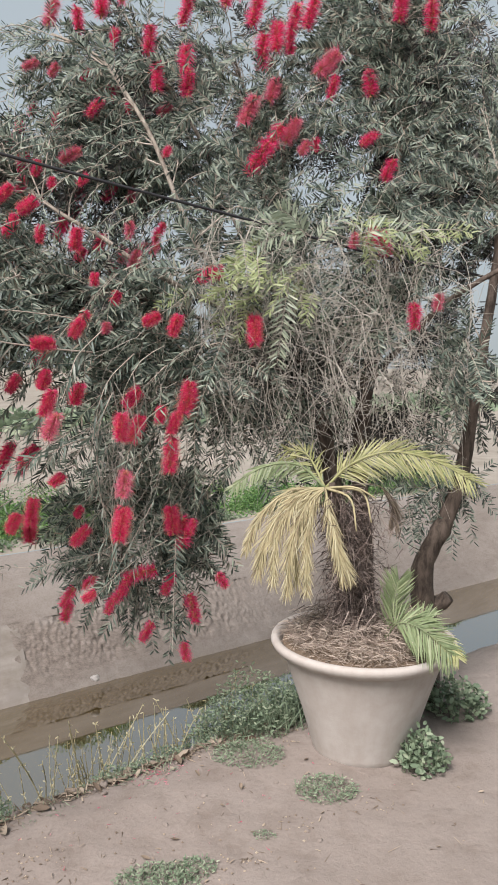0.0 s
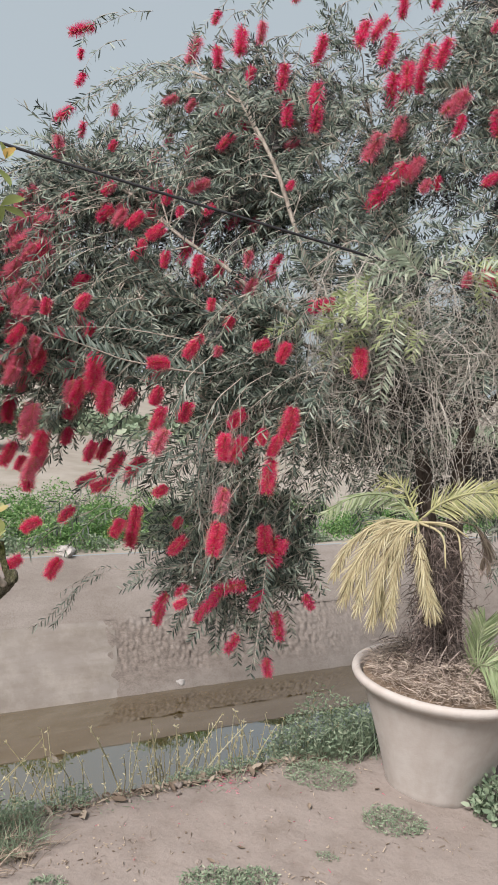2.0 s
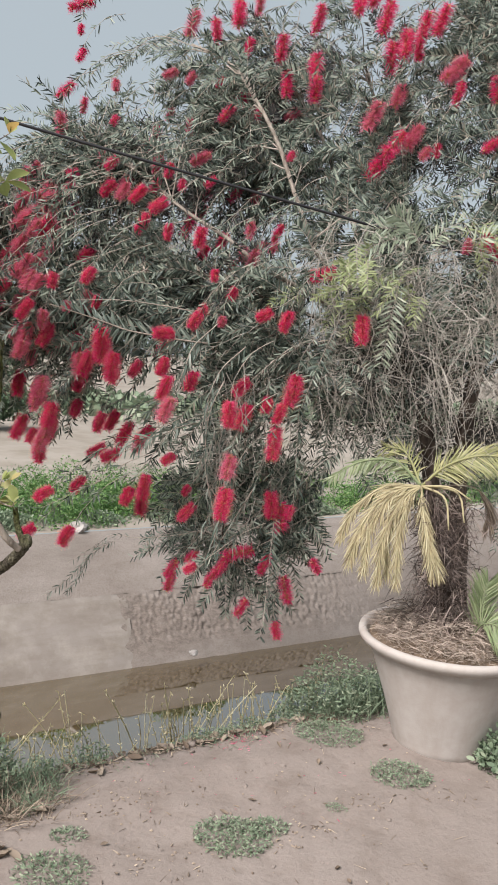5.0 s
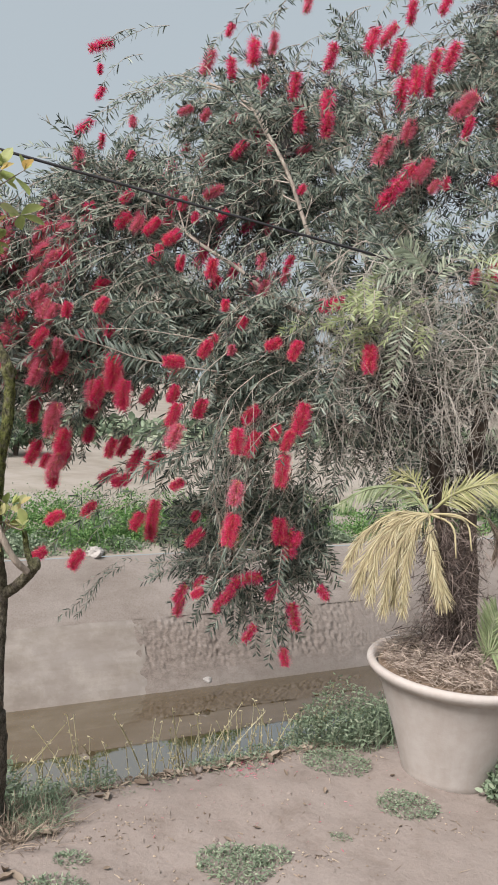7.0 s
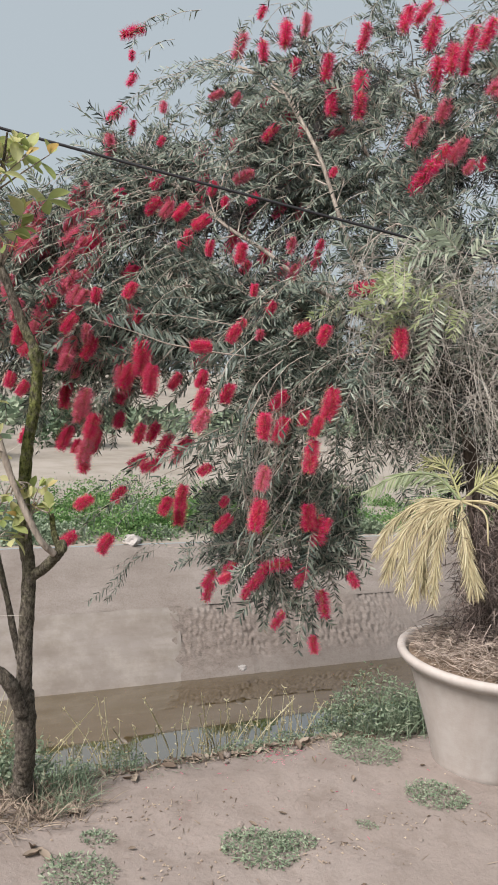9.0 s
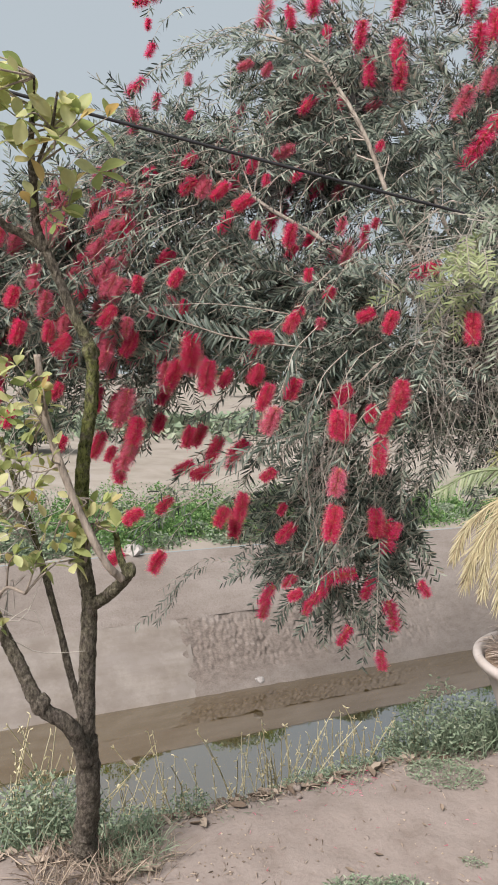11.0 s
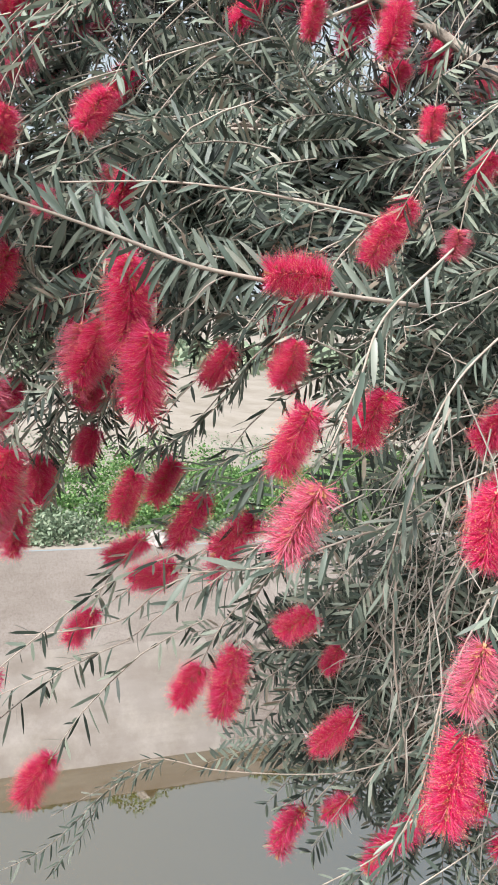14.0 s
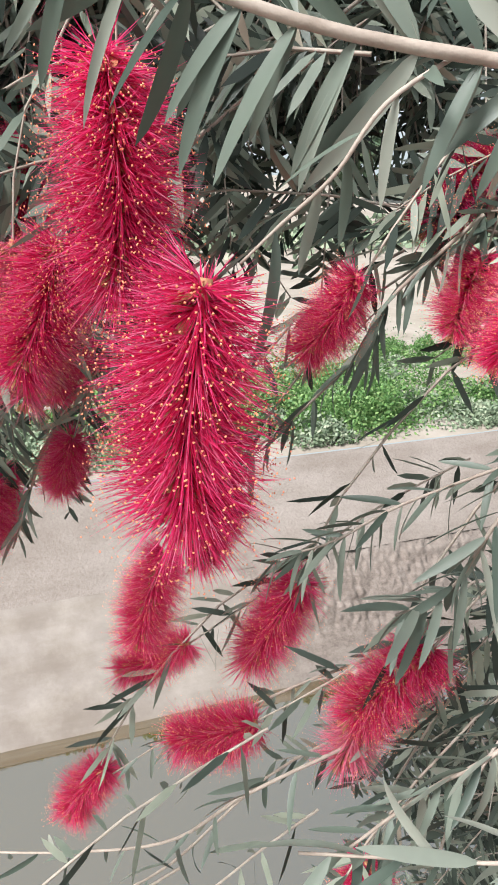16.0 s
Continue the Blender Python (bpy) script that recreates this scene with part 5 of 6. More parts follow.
CROWN = (0.366, 3.0, 1.075)
frond([CROWN, (0.46, 2.98, 1.17), (0.60, 2.95, 1.225), (0.76, 2.92, 1.20), (0.92, 2.88, 1.12)], 0.13, 130, M_LIMEFROND, "arching yellow-green frond", 0.25, 0.0050, 0.75)
frond([CROWN, (0.26, 3.02, 1.165), (0.12, 3.0, 1.16), (0.0, 2.96, 1.09)], 0.085, 60, M_GREENFROND, "pale green arching frond", 0.35, 0.0060, 0.6)
frond([CROWN, (0.30, 3.06, 1.20), (0.22, 3.08, 1.22)], 0.12, 26, M_LIMEFROND, "short yellow-green frond", 0.3, 0.007, 0.8)
DEAD = [
    [CROWN, (0.25, 2.95, 1.06), (0.14, 2.89, 0.93), (0.095, 2.87, 0.78)],
    [CROWN, (0.26, 2.94, 1.05), (0.17, 2.88, 0.92), (0.150, 2.84, 0.74)],
    [CROWN, (0.29, 2.93, 1.03), (0.22, 2.86, 0.88), (0.205, 2.83, 0.71)],
    [CROWN, (0.31, 2.93, 1.02), (0.28, 2.86, 0.88), (0.280, 2.83, 0.71)],
    [CROWN, (0.30, 2.95, 1.04), (0.24, 2.90, 0.90), (0.245, 2.87, 0.74)],
    [CROWN, (0.22, 2.97, 1.07), (0.10, 2.93, 0.97), (0.050, 2.90, 0.86)],
    [CROWN, (0.372, 2.93, 1.00), (0.395, 2.87, 0.88), (0.420, 2.84, 0.75)],
    [CROWN, (0.382, 2.94, 0.98), (0.405, 2.88, 0.87), (0.445, 2.85, 0.76)],
]
for i, d in enumerate(DEAD):
    tight = i > 5
    frond(d, rng.uniform(0.085, 0.110), 165, M_PALEYELLOW, "dead yellow hanging frond", 0.28, 0.0030, 0.20 if tight else rng.uniform(0.24, 0.36), r=0.005, start=0.10, mess=0.19, flare=1.7 if tight else 0.6)


frond([(0.60, 2.97, 0.44), (0.625, 2.94, 0.56), (0.640, 2.93, 0.66), (0.652, 2.93, 0.72)], 0.115, 70, M_GREENFROND, "short upright green frond", -0.05, 0.0055, 0.7, r=0.0035, start=0.22)
frond([(0.64, 2.96, 0.44), (0.70, 2.92, 0.52), (0.745, 2.90, 0.57), (0.775, 2.89, 0.58)], 0.085, 44, M_GREENFROND, "short upright green frond", 0.1, 0.0055, 0.8, r=0.0035, start=0.3)
frond([(0.60, 2.94, 0.45), (0.622, 2.84, 0.57), (0.68, 2.79, 0.585), (0.75, 2.75, 0.545), (0.81, 2.73, 0.49)], 0.135, 90, M_GREENFROND, "drooping fan of green leaflets over a pot rim", 0.22, 0.0055, 1.15, r=0.0035, start=0.22)
frond([(0.72, 2.92, 0.45), (0.77, 2.82, 0.53), (0.805, 2.76, 0.515), (0.835, 2.73, 0.48)], 0.075, 44, M_LIMEFROND, "small yellowed drooping frond", 0.2, 0.0055, 0.8, r=0.0035, start=0.3)
frond([(0.41, 3.04, 1.07), (0.57, 3.10, 1.075), (0.655, 3.12, 1.02), (0.668, 3.12, 0.93)], 0.13, 60, M_STRAW, "brown dead frond hanging behind a stem", 0.5, 0.0045, 0.3, r=0.004, start=0.45)
stem = Shape()
tube(stem, local(curve([(0.53, 3.06, 0.40), (0.50, 3.05, 0.62), (0.44, 3.02, 0.88), (0.39, 3.0, 1.10)], 16), palm), np.linspace(0.020, 0.013, 16), 12, knobbly=0.2)
k = 800
t = rng.uniform(0, 1, k)
sp = curve([(0.53, 3.06, 0.46), (0.50, 3.05, 0.62), (0.44, 3.02, 0.88), (0.39, 3.0, 1.10)], 40)[(t * 39).astype(int)]
part("stem", stem.mesh("stem", M_BARK), palm, "shaggy brown palm stem")
fibre = Shape()
ang = rng.uniform(0, 6.28, k)
strips(fibre, local(sp, palm) + np.stack([np.cos(ang), np.sin(ang), 0 * ang], 1) * rng.uniform(0.02, 0.075, (k, 1)), np.stack([np.cos(ang), np.sin(ang), -rng.uniform(-0.8, 2.2, k)], 1) + 0.5 * rng.standard_normal((k, 3)), rng.uniform(0.03, 0.13, k), rng.uniform(0.0018, 0.005, k), rng.uniform(0.1, 0.6, k))
part("fibre_coat", fibre.mesh("fibre_coat", M_THATCH), palm, "brown dry hanging fibres")
k = 2300
thatch = Shape()
base = np.stack([rng.normal(0.475, 0.070, k), rng.normal(3.02, 0.06, k), rng.uniform(0.50, 1.05, k)], 1)
strips(thatch, local(base, palm), np.stack([rng.normal(0.0, 0.7, k), rng.normal(-0.1, 0.4, k), rng.uniform(-1.2, 0.5, k)], 1), rng.uniform(0.04, 0.11, k), rng.uniform(0.0018, 0.0045, k), rng.uniform(0.0, 0.4, k))
part("thatch", thatch.mesh("thatch", M_THATCH), palm, "dark brown thatch of dead fibres hanging below the crown")
for pts in ([CROWN, (0.50, 2.93, 1.07), (0.53, 2.88, 0.96)], [CROWN, (0.47, 2.92, 1.09), (0.55, 2.90, 1.05)], [CROWN, (0.45, 2.9, 1.05), (0.47, 2.86, 0.93)]):
    sh = Shape()
    tube(sh, local(curve(pts, 10), palm), np.linspace(0.006, 0.003, 10), 6)
    part("bare_stalk", sh.mesh("bare_stalk", M_PALEYELLOW), palm, "bare curled frond stalk")
straw = Shape()
k = 5200
ang, rad = rng.uniform(0, 6.28, k), 0.31 * np.sqrt(rng.random(k))
base = np.stack([0.53 + rad * np.cos(ang), 3.03 + rad * np.sin(ang), 0.442 + rng.uniform(0.0, 0.07, k) + 0.06 * (1 - rad / 0.31)], 1)
strips(straw, base, np.stack([rng.standard_normal(k), rng.standard_normal(k), rng.uniform(-0.15, 0.5, k)], 1), rng.uniform(0.025, 0.085, k), 0.0030, 0.35)
tagged(new("dry_straw", straw.mesh("dry_straw", M_MULCH)), "dry tangled straw mulch covering soil in a pot", "straw", kind="stuff")

# ---- the young tree by the bank ----
sap = empty("young_tree", (-1.10, 2.16, 0.0), "small many-stemmed young tree with round yellow-green leaves", "tree")
STEMS = [
    ([(-1.11, 2.18, -0.04), (-1.10, 2.15, 0.08), (-1.08, 2.12, 0.22), (-1.08, 2.10, 0.42)], 0.036, 0.034, M_SAPBARK, "trunk"),
    ([(-1.08, 2.10, 0.40), (-1.075, 2.09, 0.62), (-1.07, 2.09, 0.84), (-1.095, 2.09, 1.0), (-1.09, 2.09, 1.24), (-1.07, 2.10, 1.42), (-1.07, 2.09, 1.56), (-1.12, 2.09, 1.66), (-1.17, 2.09, 1.77), (-1.23, 2.09, 1.9), (-1.235, 2.08, 2.0), (-1.24, 2.07, 2.12), (-1.22, 2.05, 2.25)], 0.026, 0.008, M_SAPBARK, "stem"),
    ([(-1.07, 2.08, 0.36), (-1.10, 2.02, 0.49), (-1.17, 1.98, 0.56), (-1.23, 1.98, 0.67), (-1.29, 1.98, 0.78), (-1.37, 1.97, 0.95), (-1.48, 1.95, 1.04), (-1.6, 1.93, 1.2)], 0.025, 0.012, M_SAPBARK, "stem"),
]
SIDE_STEMS = [
    ([(-1.09, 2.12, 0.42), (-1.13, 2.16, 0.50), (-1.16, 2.17, 0.58), (-1.20, 2.17, 0.74), (-1.28, 2.17, 1.01), (-1.34, 2.17, 1.17), (-1.38, 2.16, 1.3)], 0.014, 0.007, M_SAPBARK, "stem"),
    ([(-1.07, 2.09, 0.82), (-1.02, 2.08, 0.855), (-0.97, 2.06, 0.90), (-0.935, 2.05, 0.945)], 0.017, 0.018, M_SAPBARK, "limb"),
    ([(-0.945, 2.05, 0.94), (-0.97, 2.06, 0.99), (-0.98, 2.06, 1.05)], 0.011, 0.008, M_SAPBARK, "limb"),
    ([(-0.95, 2.03, 0.925), (-0.99, 1.99, 0.99), (-1.07, 1.97, 1.16), (-1.15, 1.97, 1.37), (-1.175, 1.97, 1.545)], 0.011, 0.010, M_PALEWOOD, "limb"),
    ([(-1.20, 2.09, 1.84), (-1.27, 2.08, 1.885), (-1.33, 2.06, 1.92), (-1.38, 2.04, 2.02), (-1.41, 2.02, 2.14)], 0.014, 0.008, M_SAPBARK, "limb"),
]
SIDE_TWIGS = [
    ([(-1.33, 2.06, 1.92), (-1.40, 2.06, 1.97), (-1.50, 2.05, 2.02)], 0.006, 0.004, M_SAPBARK, "limb"),
    ([(-1.24, 2.08, 1.95), (-1.20, 2.03, 2.06), (-1.14, 1.98, 2.14), (-1.11, 1.95, 2.22)], 0.007, 0.003, M_SAPBARK, "limb"),
    ([(-1.24, 2.07, 2.1), (-1.2, 2.0, 2.2), (-1.15, 1.9, 2.24)], 0.005, 0.003, M_SAPBARK, "limb"),
    ([(-1.30, 1.98, 0.80), (-1.32, 1.97, 0.95), (-1.30, 1.95, 1.10)], 0.008, 0.004, M_SAPBARK, "limb"),
    ([(-1.31, 1.98, 0.84), (-1.26, 1.96, 0.90), (-1.20, 1.95, 0.89)], 0.006, 0.004, M_PALEWOOD, "limb"),
    ([(-1.28, 2.17, 1.0), (-1.33, 2.12, 1.1), (-1.42, 2.08, 1.22)], 0.006, 0.003, M_PALEWOOD, "limb"),
    ([(-1.37, 1.97, 0.95), (-1.36, 1.96, 1.1), (-1.42, 1.95, 1.3), (-1.43, 1.94, 1.42)], 0.006, 0.003, M_PALEWOOD, "limb"),
    ([(-1.08, 2.08, 0.95), (-1.05, 2.04, 1.02), (-1.03, 2.02, 1.08)], 0.005, 0.003, M_PALEWOOD, "limb"),
]
for pts, r0, r1, m, nm in STEMS + SIDE_STEMS + SIDE_TWIGS:
    n = 14 * len(pts)
    sh = Shape()
    rr = np.linspace(r0, r1, n) * (1 + 0.03 * np.sin(np.linspace(0, 5 * len(pts), n) + len(pts)) + 0.025 * rng.standard_normal(n))
    if nm == "trunk":
        rr[:20] *= np.linspace(1.5, 1.0, 20)
    tube(sh, local(curve(pts, n), sap), rr, 16, knobbly=0.05)
    part(nm, sh.mesh(nm, m), sap, "pale stripped branch" if m is M_PALEWOOD else "")
for p, r in (((-1.07, 2.09, 1.56), 0.024), ((-0.937, 2.05, 0.945), 0.019), ((-1.17, 1.98, 0.565), 0.027)):
    bm = bmesh.new()
    bmesh.ops.create_icosphere(bm, subdivisions=3, radius=r)
    for v in bm.verts:
        v.co *= 1 + 0.28 * noise.noise(v.co * 45 + Vector(p) * 7)
        v.co.z *= 1.2
    me = bpy.data.meshes.new("knot")
    bm.to_mesh(me)
    bm.free()
    me.materials.append(M_SAPBARK)
    kn = part("knot", me, sap, "swollen bark knot")
    kn.location = Vector(p) - sap.location


def round_leaf(seed):
    g = np.random.default_rng(seed)
    us = np.linspace(0, 1, 8)
    w = 0.30 * np.sin(np.pi * us**1.25) ** 0.75
    w[0], w[-1] = 0.01, 0.01
    sag, cup = -g.uniform(0.0, 0.25) * us**2, g.uniform(0.15, 0.4)
    rows = []
    for u, ww, z in zip(us, w, sag):
        rows += [(u, -ww, z + ww * cup), (u, -ww * 0.5, z + ww * cup * 0.3), (u, 0, z), (u, ww * 0.5, z + ww * cup * 0.3), (u, ww, z + ww * cup)]
    f = []
    for i in range(7):
        for j in range(4):
            o = 5 * i + j
            f.append((o, o + 1, o + 6, o + 5))
    return Shape().add(rows, f).mesh("leaf", M_SAPLEAF)


ROUND = [round_leaf(s) for s in range(5)]


def sprig(root, tip, leaves, size, r=0.0022):
    """A thin twig with a whorl of leaves at its end."""
    root, tip = np.array(root, float), np.array(tip, float)
    c = curve([root, root * 0.5 + tip * 0.5 + 0.02 * rng.standard_normal(3), tip], 7)
    sh = Shape()
    tube(sh, local(c, sap), np.linspace(r * 1.5, r * 0.6, 7), 5, knobbly=0.08)
    part("twig", sh.mesh("twig", M_PALEWOOD), sap)
    ax = unit(c[-1] - c[-2])
    for i in range(leaves):
        u = 1.0 if i < leaves * 0.6 else rng.uniform(0.45, 1.0)
        p = np.array([np.interp(u, np.linspace(0, 1, 7), c[:, k]) for k in range(3)])
        d = Vector(unit(ax * rng.uniform(0.2, 0.9) + unit(rng.standard_normal(3)) * 0.9 + np.array([0, 0, 0.15])))
        lf = part("leaf", ROUND[int(rng.integers(5))], sap)
        lf.matrix_local = Matrix.Translation(Vector(p) - sap.location) @ d.to_track_quat("X", "Z").to_matrix().to_4x4() @ Matrix.Rotation(rng.normal(0, 0.6), 4, "X") @ Matrix.Scale(size * rng.uniform(0.55, 1.2), 4)


def sprigs(roots, centre, spread, count, leaves, size):
    for _ in range(count):
        tip = np.array(centre) + rng.standard_normal(3) * np.array(spread)
        near = sorted(roots, key=lambda q: np.linalg.norm(np.array(q) - tip))[: 2]
        sprig(near[int(rng.integers(len(near)))], tip, leaves, size)


TOP_ROOTS = [(-1.24, 2.07, 2.05), (-1.22, 2.05, 2.22), (-1.14, 1.98, 2.14), (-1.38, 2.04, 2.02), (-1.41, 2.02, 2.13), (-1.15, 1.90, 2.24)]
LOW_ROOTS = [(-1.29, 1.98, 0.78), (-1.37, 1.97, 0.95), (-1.48, 1.95, 1.04), (-1.28, 2.17, 1.01), (-1.34, 2.17, 1.17), (-1.37, 1.96, 1.15), (-1.42, 1.95, 1.3), (-1.30, 1.95, 1.09), (-1.55, 1.94, 1.12), (-1.33, 2.12, 1.1)]
sprigs(TOP_ROOTS, (-1.20, 2.01, 2.16), (0.06, 0.05, 0.07), 8, 6, 0.068)
sprigs(TOP_ROOTS, (-1.32, 1.99, 2.14), (0.09, 0.07, 0.08), 10, 6, 0.075)
sprigs(TOP_ROOTS, (-1.44, 2.02, 2.20), (0.08, 0.07, 0.09), 9, 7, 0.085)
sprigs(TOP_ROOTS, (-1.30, 1.90, 2.20), (0.09, 0.05, 0.07), 6, 6, 0.070)
sprigs([(-1.20, 2.09, 1.84), (-1.24, 2.08, 1.95)], (-1.17, 2.05, 1.98), (0.05, 0.05, 0.05), 4, 4, 0.05)
sprigs(LOW_ROOTS, (-1.34, 1.99, 1.20), (0.10, 0.07, 0.12), 20, 7, 0.046)
sprigs(LOW_ROOTS, (-1.50, 1.96, 1.22), (0.10, 0.08, 0.14), 18, 7, 0.050)
sprigs(LOW_ROOTS, (-1.44, 1.96, 1.02), (0.09, 0.07, 0.07), 12, 7, 0.048)
sprigs([(-1.03, 2.02, 1.08), (-1.05, 2.04, 1.02)], (-1.01, 2.02, 1.13), (0.03, 0.02, 0.03), 2, 5, 0.050)
sprigs([(-1.07, 1.97, 1.16), (-1.10, 1.97, 1.25), (-1.08, 2.08, 0.97)], (-1.13, 1.96, 1.18), (0.06, 0.04, 0.10), 7, 4, 0.042)
sprigs([(-1.15, 1.97, 1.37), (-1.17, 1.97, 1.5)], (-1.19, 1.96, 1.42), (0.05, 0.04, 0.05), 4, 4, 0.045)
sprigs([(-1.15, 1.97, 1.37), (-1.10, 1.97, 1.25), (-1.34, 2.17, 1.17)], (-1.23, 1.99, 1.30), (0.06, 0.05, 0.10), 12, 6, 0.042)
sprigs([(-1.27, 1.98, 0.75)], (-1.27, 1.95, 0.80), (0.02, 0.02, 0.02), 1, 5, 0.045)
fill = Shape()
for _ in range(150):
    a = np.array(LOW_ROOTS[int(rng.integers(len(LOW_ROOTS)))]) + 0.03 * rng.standard_normal(3)
    b = a + np.array([rng.normal(0, 0.10), rng.normal(0, 0.06), rng.uniform(-0.05, 0.26)])
    tube(fill, local(curve([a, a * 0.5 + b * 0.5 + 0.03 * rng.standard_normal(3), b], 6), sap), np.linspace(0.0019, 0.0008, 6), 3, caps=False)
tagged(part("twig_tangle", fill.mesh("twig_tangle", M_DRYTWIG), sap, "tangle of bare dry twigs"), kind="stuff")

sprigs([(-1.03, 2.02, 1.08), (-1.05, 2.04, 1.02), (-1.08, 2.08, 0.97)], (-1.02, 2.02, 1.12), (0.045, 0.02, 0.03), 4, 4, 0.050)
sprigs([(-1.26, 1.96, 0.90), (-1.20, 1.95, 0.89), (-1.08, 2.08, 0.97)], (-1.14, 1.98, 1.01), (0.05, 0.03, 0.03), 6, 5, 0.055)
sprigs([(-1.15, 1.97, 1.37), (-1.17, 1.97, 1.5)], (-1.19, 1.96, 1.45), (0.03, 0.03, 0.05), 4, 5, 0.05)
sprigs([(-1.20, 2.03, 2.06), (-1.14, 1.98, 2.14)], (-1.07, 2.0, 2.17), (0.04, 0.04, 0.06), 3, 5, 0.065)
sprigs([(-1.20, 2.09, 1.84), (-1.23, 2.09, 1.9)], (-1.12, 2.05, 1.96), (0.03, 0.03, 0.03), 3, 4, 0.06)
sap.location = (-1.085, 2.19, 0.0)

# ---- the cable ----
ca = Shape()
tube(ca, curve([(-9, -1.0, 3.9), (-5.5, 0.55, 3.15), (-2.0, 2.22, 2.50), (0.0, 3.13, 2.155), (1.0, 3.55, 2.0), (2.5, 4.2, 1.95), (9, 7.0, 2.4)], 60), 0.0060, 8)
tagged(new("overhead_cable", ca.mesh("overhead_cable", M_CABLE)), "thin black cable strung through the tree crown", "cable")


# ---- plants on the near bank ----
def ground_z(x, y):
    return near_height(*to_sn(x, y))[2]


def weed(name, x, y, radius, count, leaf, tall, material, label, wide=0.35, kind="stuff"):
    sh = Shape()
    ang, rad = rng.uniform(0, 6.28, count), radius * np.sqrt(rng.random(count))
    px, py = x + rad * np.cos(ang), y + rad * np.sin(ang) * 0.75
    hz = tall * rng.random(count) * (1 - 0.6 * rad / radius)
    pz = np.array([ground_z(a, b) for a, b in zip(px, py)]) + hz
    d = np.stack([rng.standard_normal(count), rng.standard_normal(count), rng.uniform(0.1, 1.1, count)], 1)
    blades(sh, np.stack([px, py, pz], 1), d, leaf * rng.uniform(0.6, 1.3, count), leaf * wide * rng.uniform(0.7, 1.2, count), 0.2)
    for i in range(max(6, count // 14)):
        j = int(rng.integers(count))
        tube(sh, [(x + (px[j] - x) * 0.8, y + (py[j] - y) * 0.8, ground_z(px[j], py[j]) - 0.005), (px[j], py[j], pz[j])], 0.0012, 3, caps=False)
    return tagged(new(name, sh.mesh(name, material)), label, "weed", kind=kind)


def tuft(name, x, y, radius, count, tall, material, label, width=0.004, lean=0.5, bend=0.3):
    sh = Shape()
    ang, rad = rng.uniform(0, 6.28, count), radius * np.sqrt(rng.random(count))
    px, py = x + rad * np.cos(ang), y + rad * np.sin(ang)
    pz = np.array([ground_z(a, b) for a, b in zip(px, py)]) - 0.01
    d = np.stack([lean * rng.standard_normal(count), lean * rng.standard_normal(count), np.ones(count)], 1)
    strips(sh, np.stack([px, py, pz], 1), d, tall * rng.uniform(0.4, 1.1, count), width, bend, 0, 3)
    return tagged(new(name, sh.mesh(name, material)), label, "grass", kind="stuff")


weed("ground_weed", 0.34, 2.66, 0.12, 798, 0.0144, 0.05, M_WEED, "low grey-green weed mat on bare dirt", 0.30)
weed("ground_weed", 0.06, 2.93, 0.15, 988, 0.0144, 0.06, M_WEED, "low grey-green weed mat on bare dirt", 0.30)
weed("ground_weed", -0.23, 2.16, 0.13, 988, 0.0158, 0.05, M_WEED, "low grey-green weed mat on bare dirt", 0.30)
weed("ground_weed", -0.12, 2.24, 0.07, 380, 0.0130, 0.03, M_WEED, "low grey-green weed mat on bare dirt", 0.30)
weed("ground_weed", -0.73, 1.88, 0.12, 608, 0.0158, 0.04, M_WEED, "low grey-green weed mat on bare dirt", 0.30)
weed("ground_weed", -0.75, 2.06, 0.06, 228, 0.0130, 0.02, M_WEED, "low grey-green weed mat on bare dirt", 0.30)
weed("ground_weed", 0.10, 2.40, 0.04, 114, 0.0101, 0.02, M_WEED, "tiny grey-green weed on bare dirt", 0.30)
weed("broadleaf_weed", 0.735, 2.82, 0.10, 380, 0.034, 0.19, M_WEED, "bushy broadleaf green weed beside a clay pot", 0.5)
weed("broadleaf_weed", 1.00, 3.30, 0.15, 520, 0.032, 0.2, M_WEED, "bushy broadleaf green weed behind a clay pot", 0.55)
weed("bank_bush", 0.02, 3.25, 0.27, 3900, 0.0235, 0.36, M_WEED, "dense grey-green weeds on the canal edge", 0.30)
weed("bank_bush", 0.22, 3.40, 0.20, 1900, 0.0223, 0.26, M_WEED, "dense grey-green weeds on the canal edge", 0.30)
weed("bank_weed", -0.50, 2.88, 0.14, 684, 0.0174, 0.07, M_WEED, "low weeds on the crumbling canal edge", 0.30)
weed("bank_weed", -0.33, 3.00, 0.12, 570, 0.0174, 0.08, M_WEED, "low weeds on the crumbling canal edge", 0.30)
weed("bank_weed", -0.86, 2.56, 0.10, 456, 0.0174, 0.12, M_WEED, "low weeds on the crumbling canal edge", 0.30)
weed("bank_bush", -1.34, 2.38, 0.25, 2900, 0.0265, 0.36, M_WEED, "leafy grey-green bush on the canal edge", 0.30)
weed("bank_bush", -1.75, 2.05, 0.26, 1710, 0.0260, 0.25, M_WEED, "leafy grey-green bush on the canal edge", 0.30)
weed("bank_weed", -1.05, 2.42, 0.14, 798, 0.0186, 0.10, M_WEED, "low weeds on the crumbling canal edge", 0.30)
tuft("grass_tuft", -0.97, 2.26, 0.12, 320, 0.17, M_WEED, "green grass tuft at a young tree's foot", 0.0034, 0.7)
tuft("grass_tuft", -0.93, 2.20, 0.13, 200, 0.15, M_STRAW, "dry straw grass tuft at a young tree's foot", 0.003, 0.9)
tuft("grass_tuft", -1.08, 2.12, 0.15, 460, 0.17, M_STRAW, "dry straw grass at a young tree's foot", 0.004, 1.0)
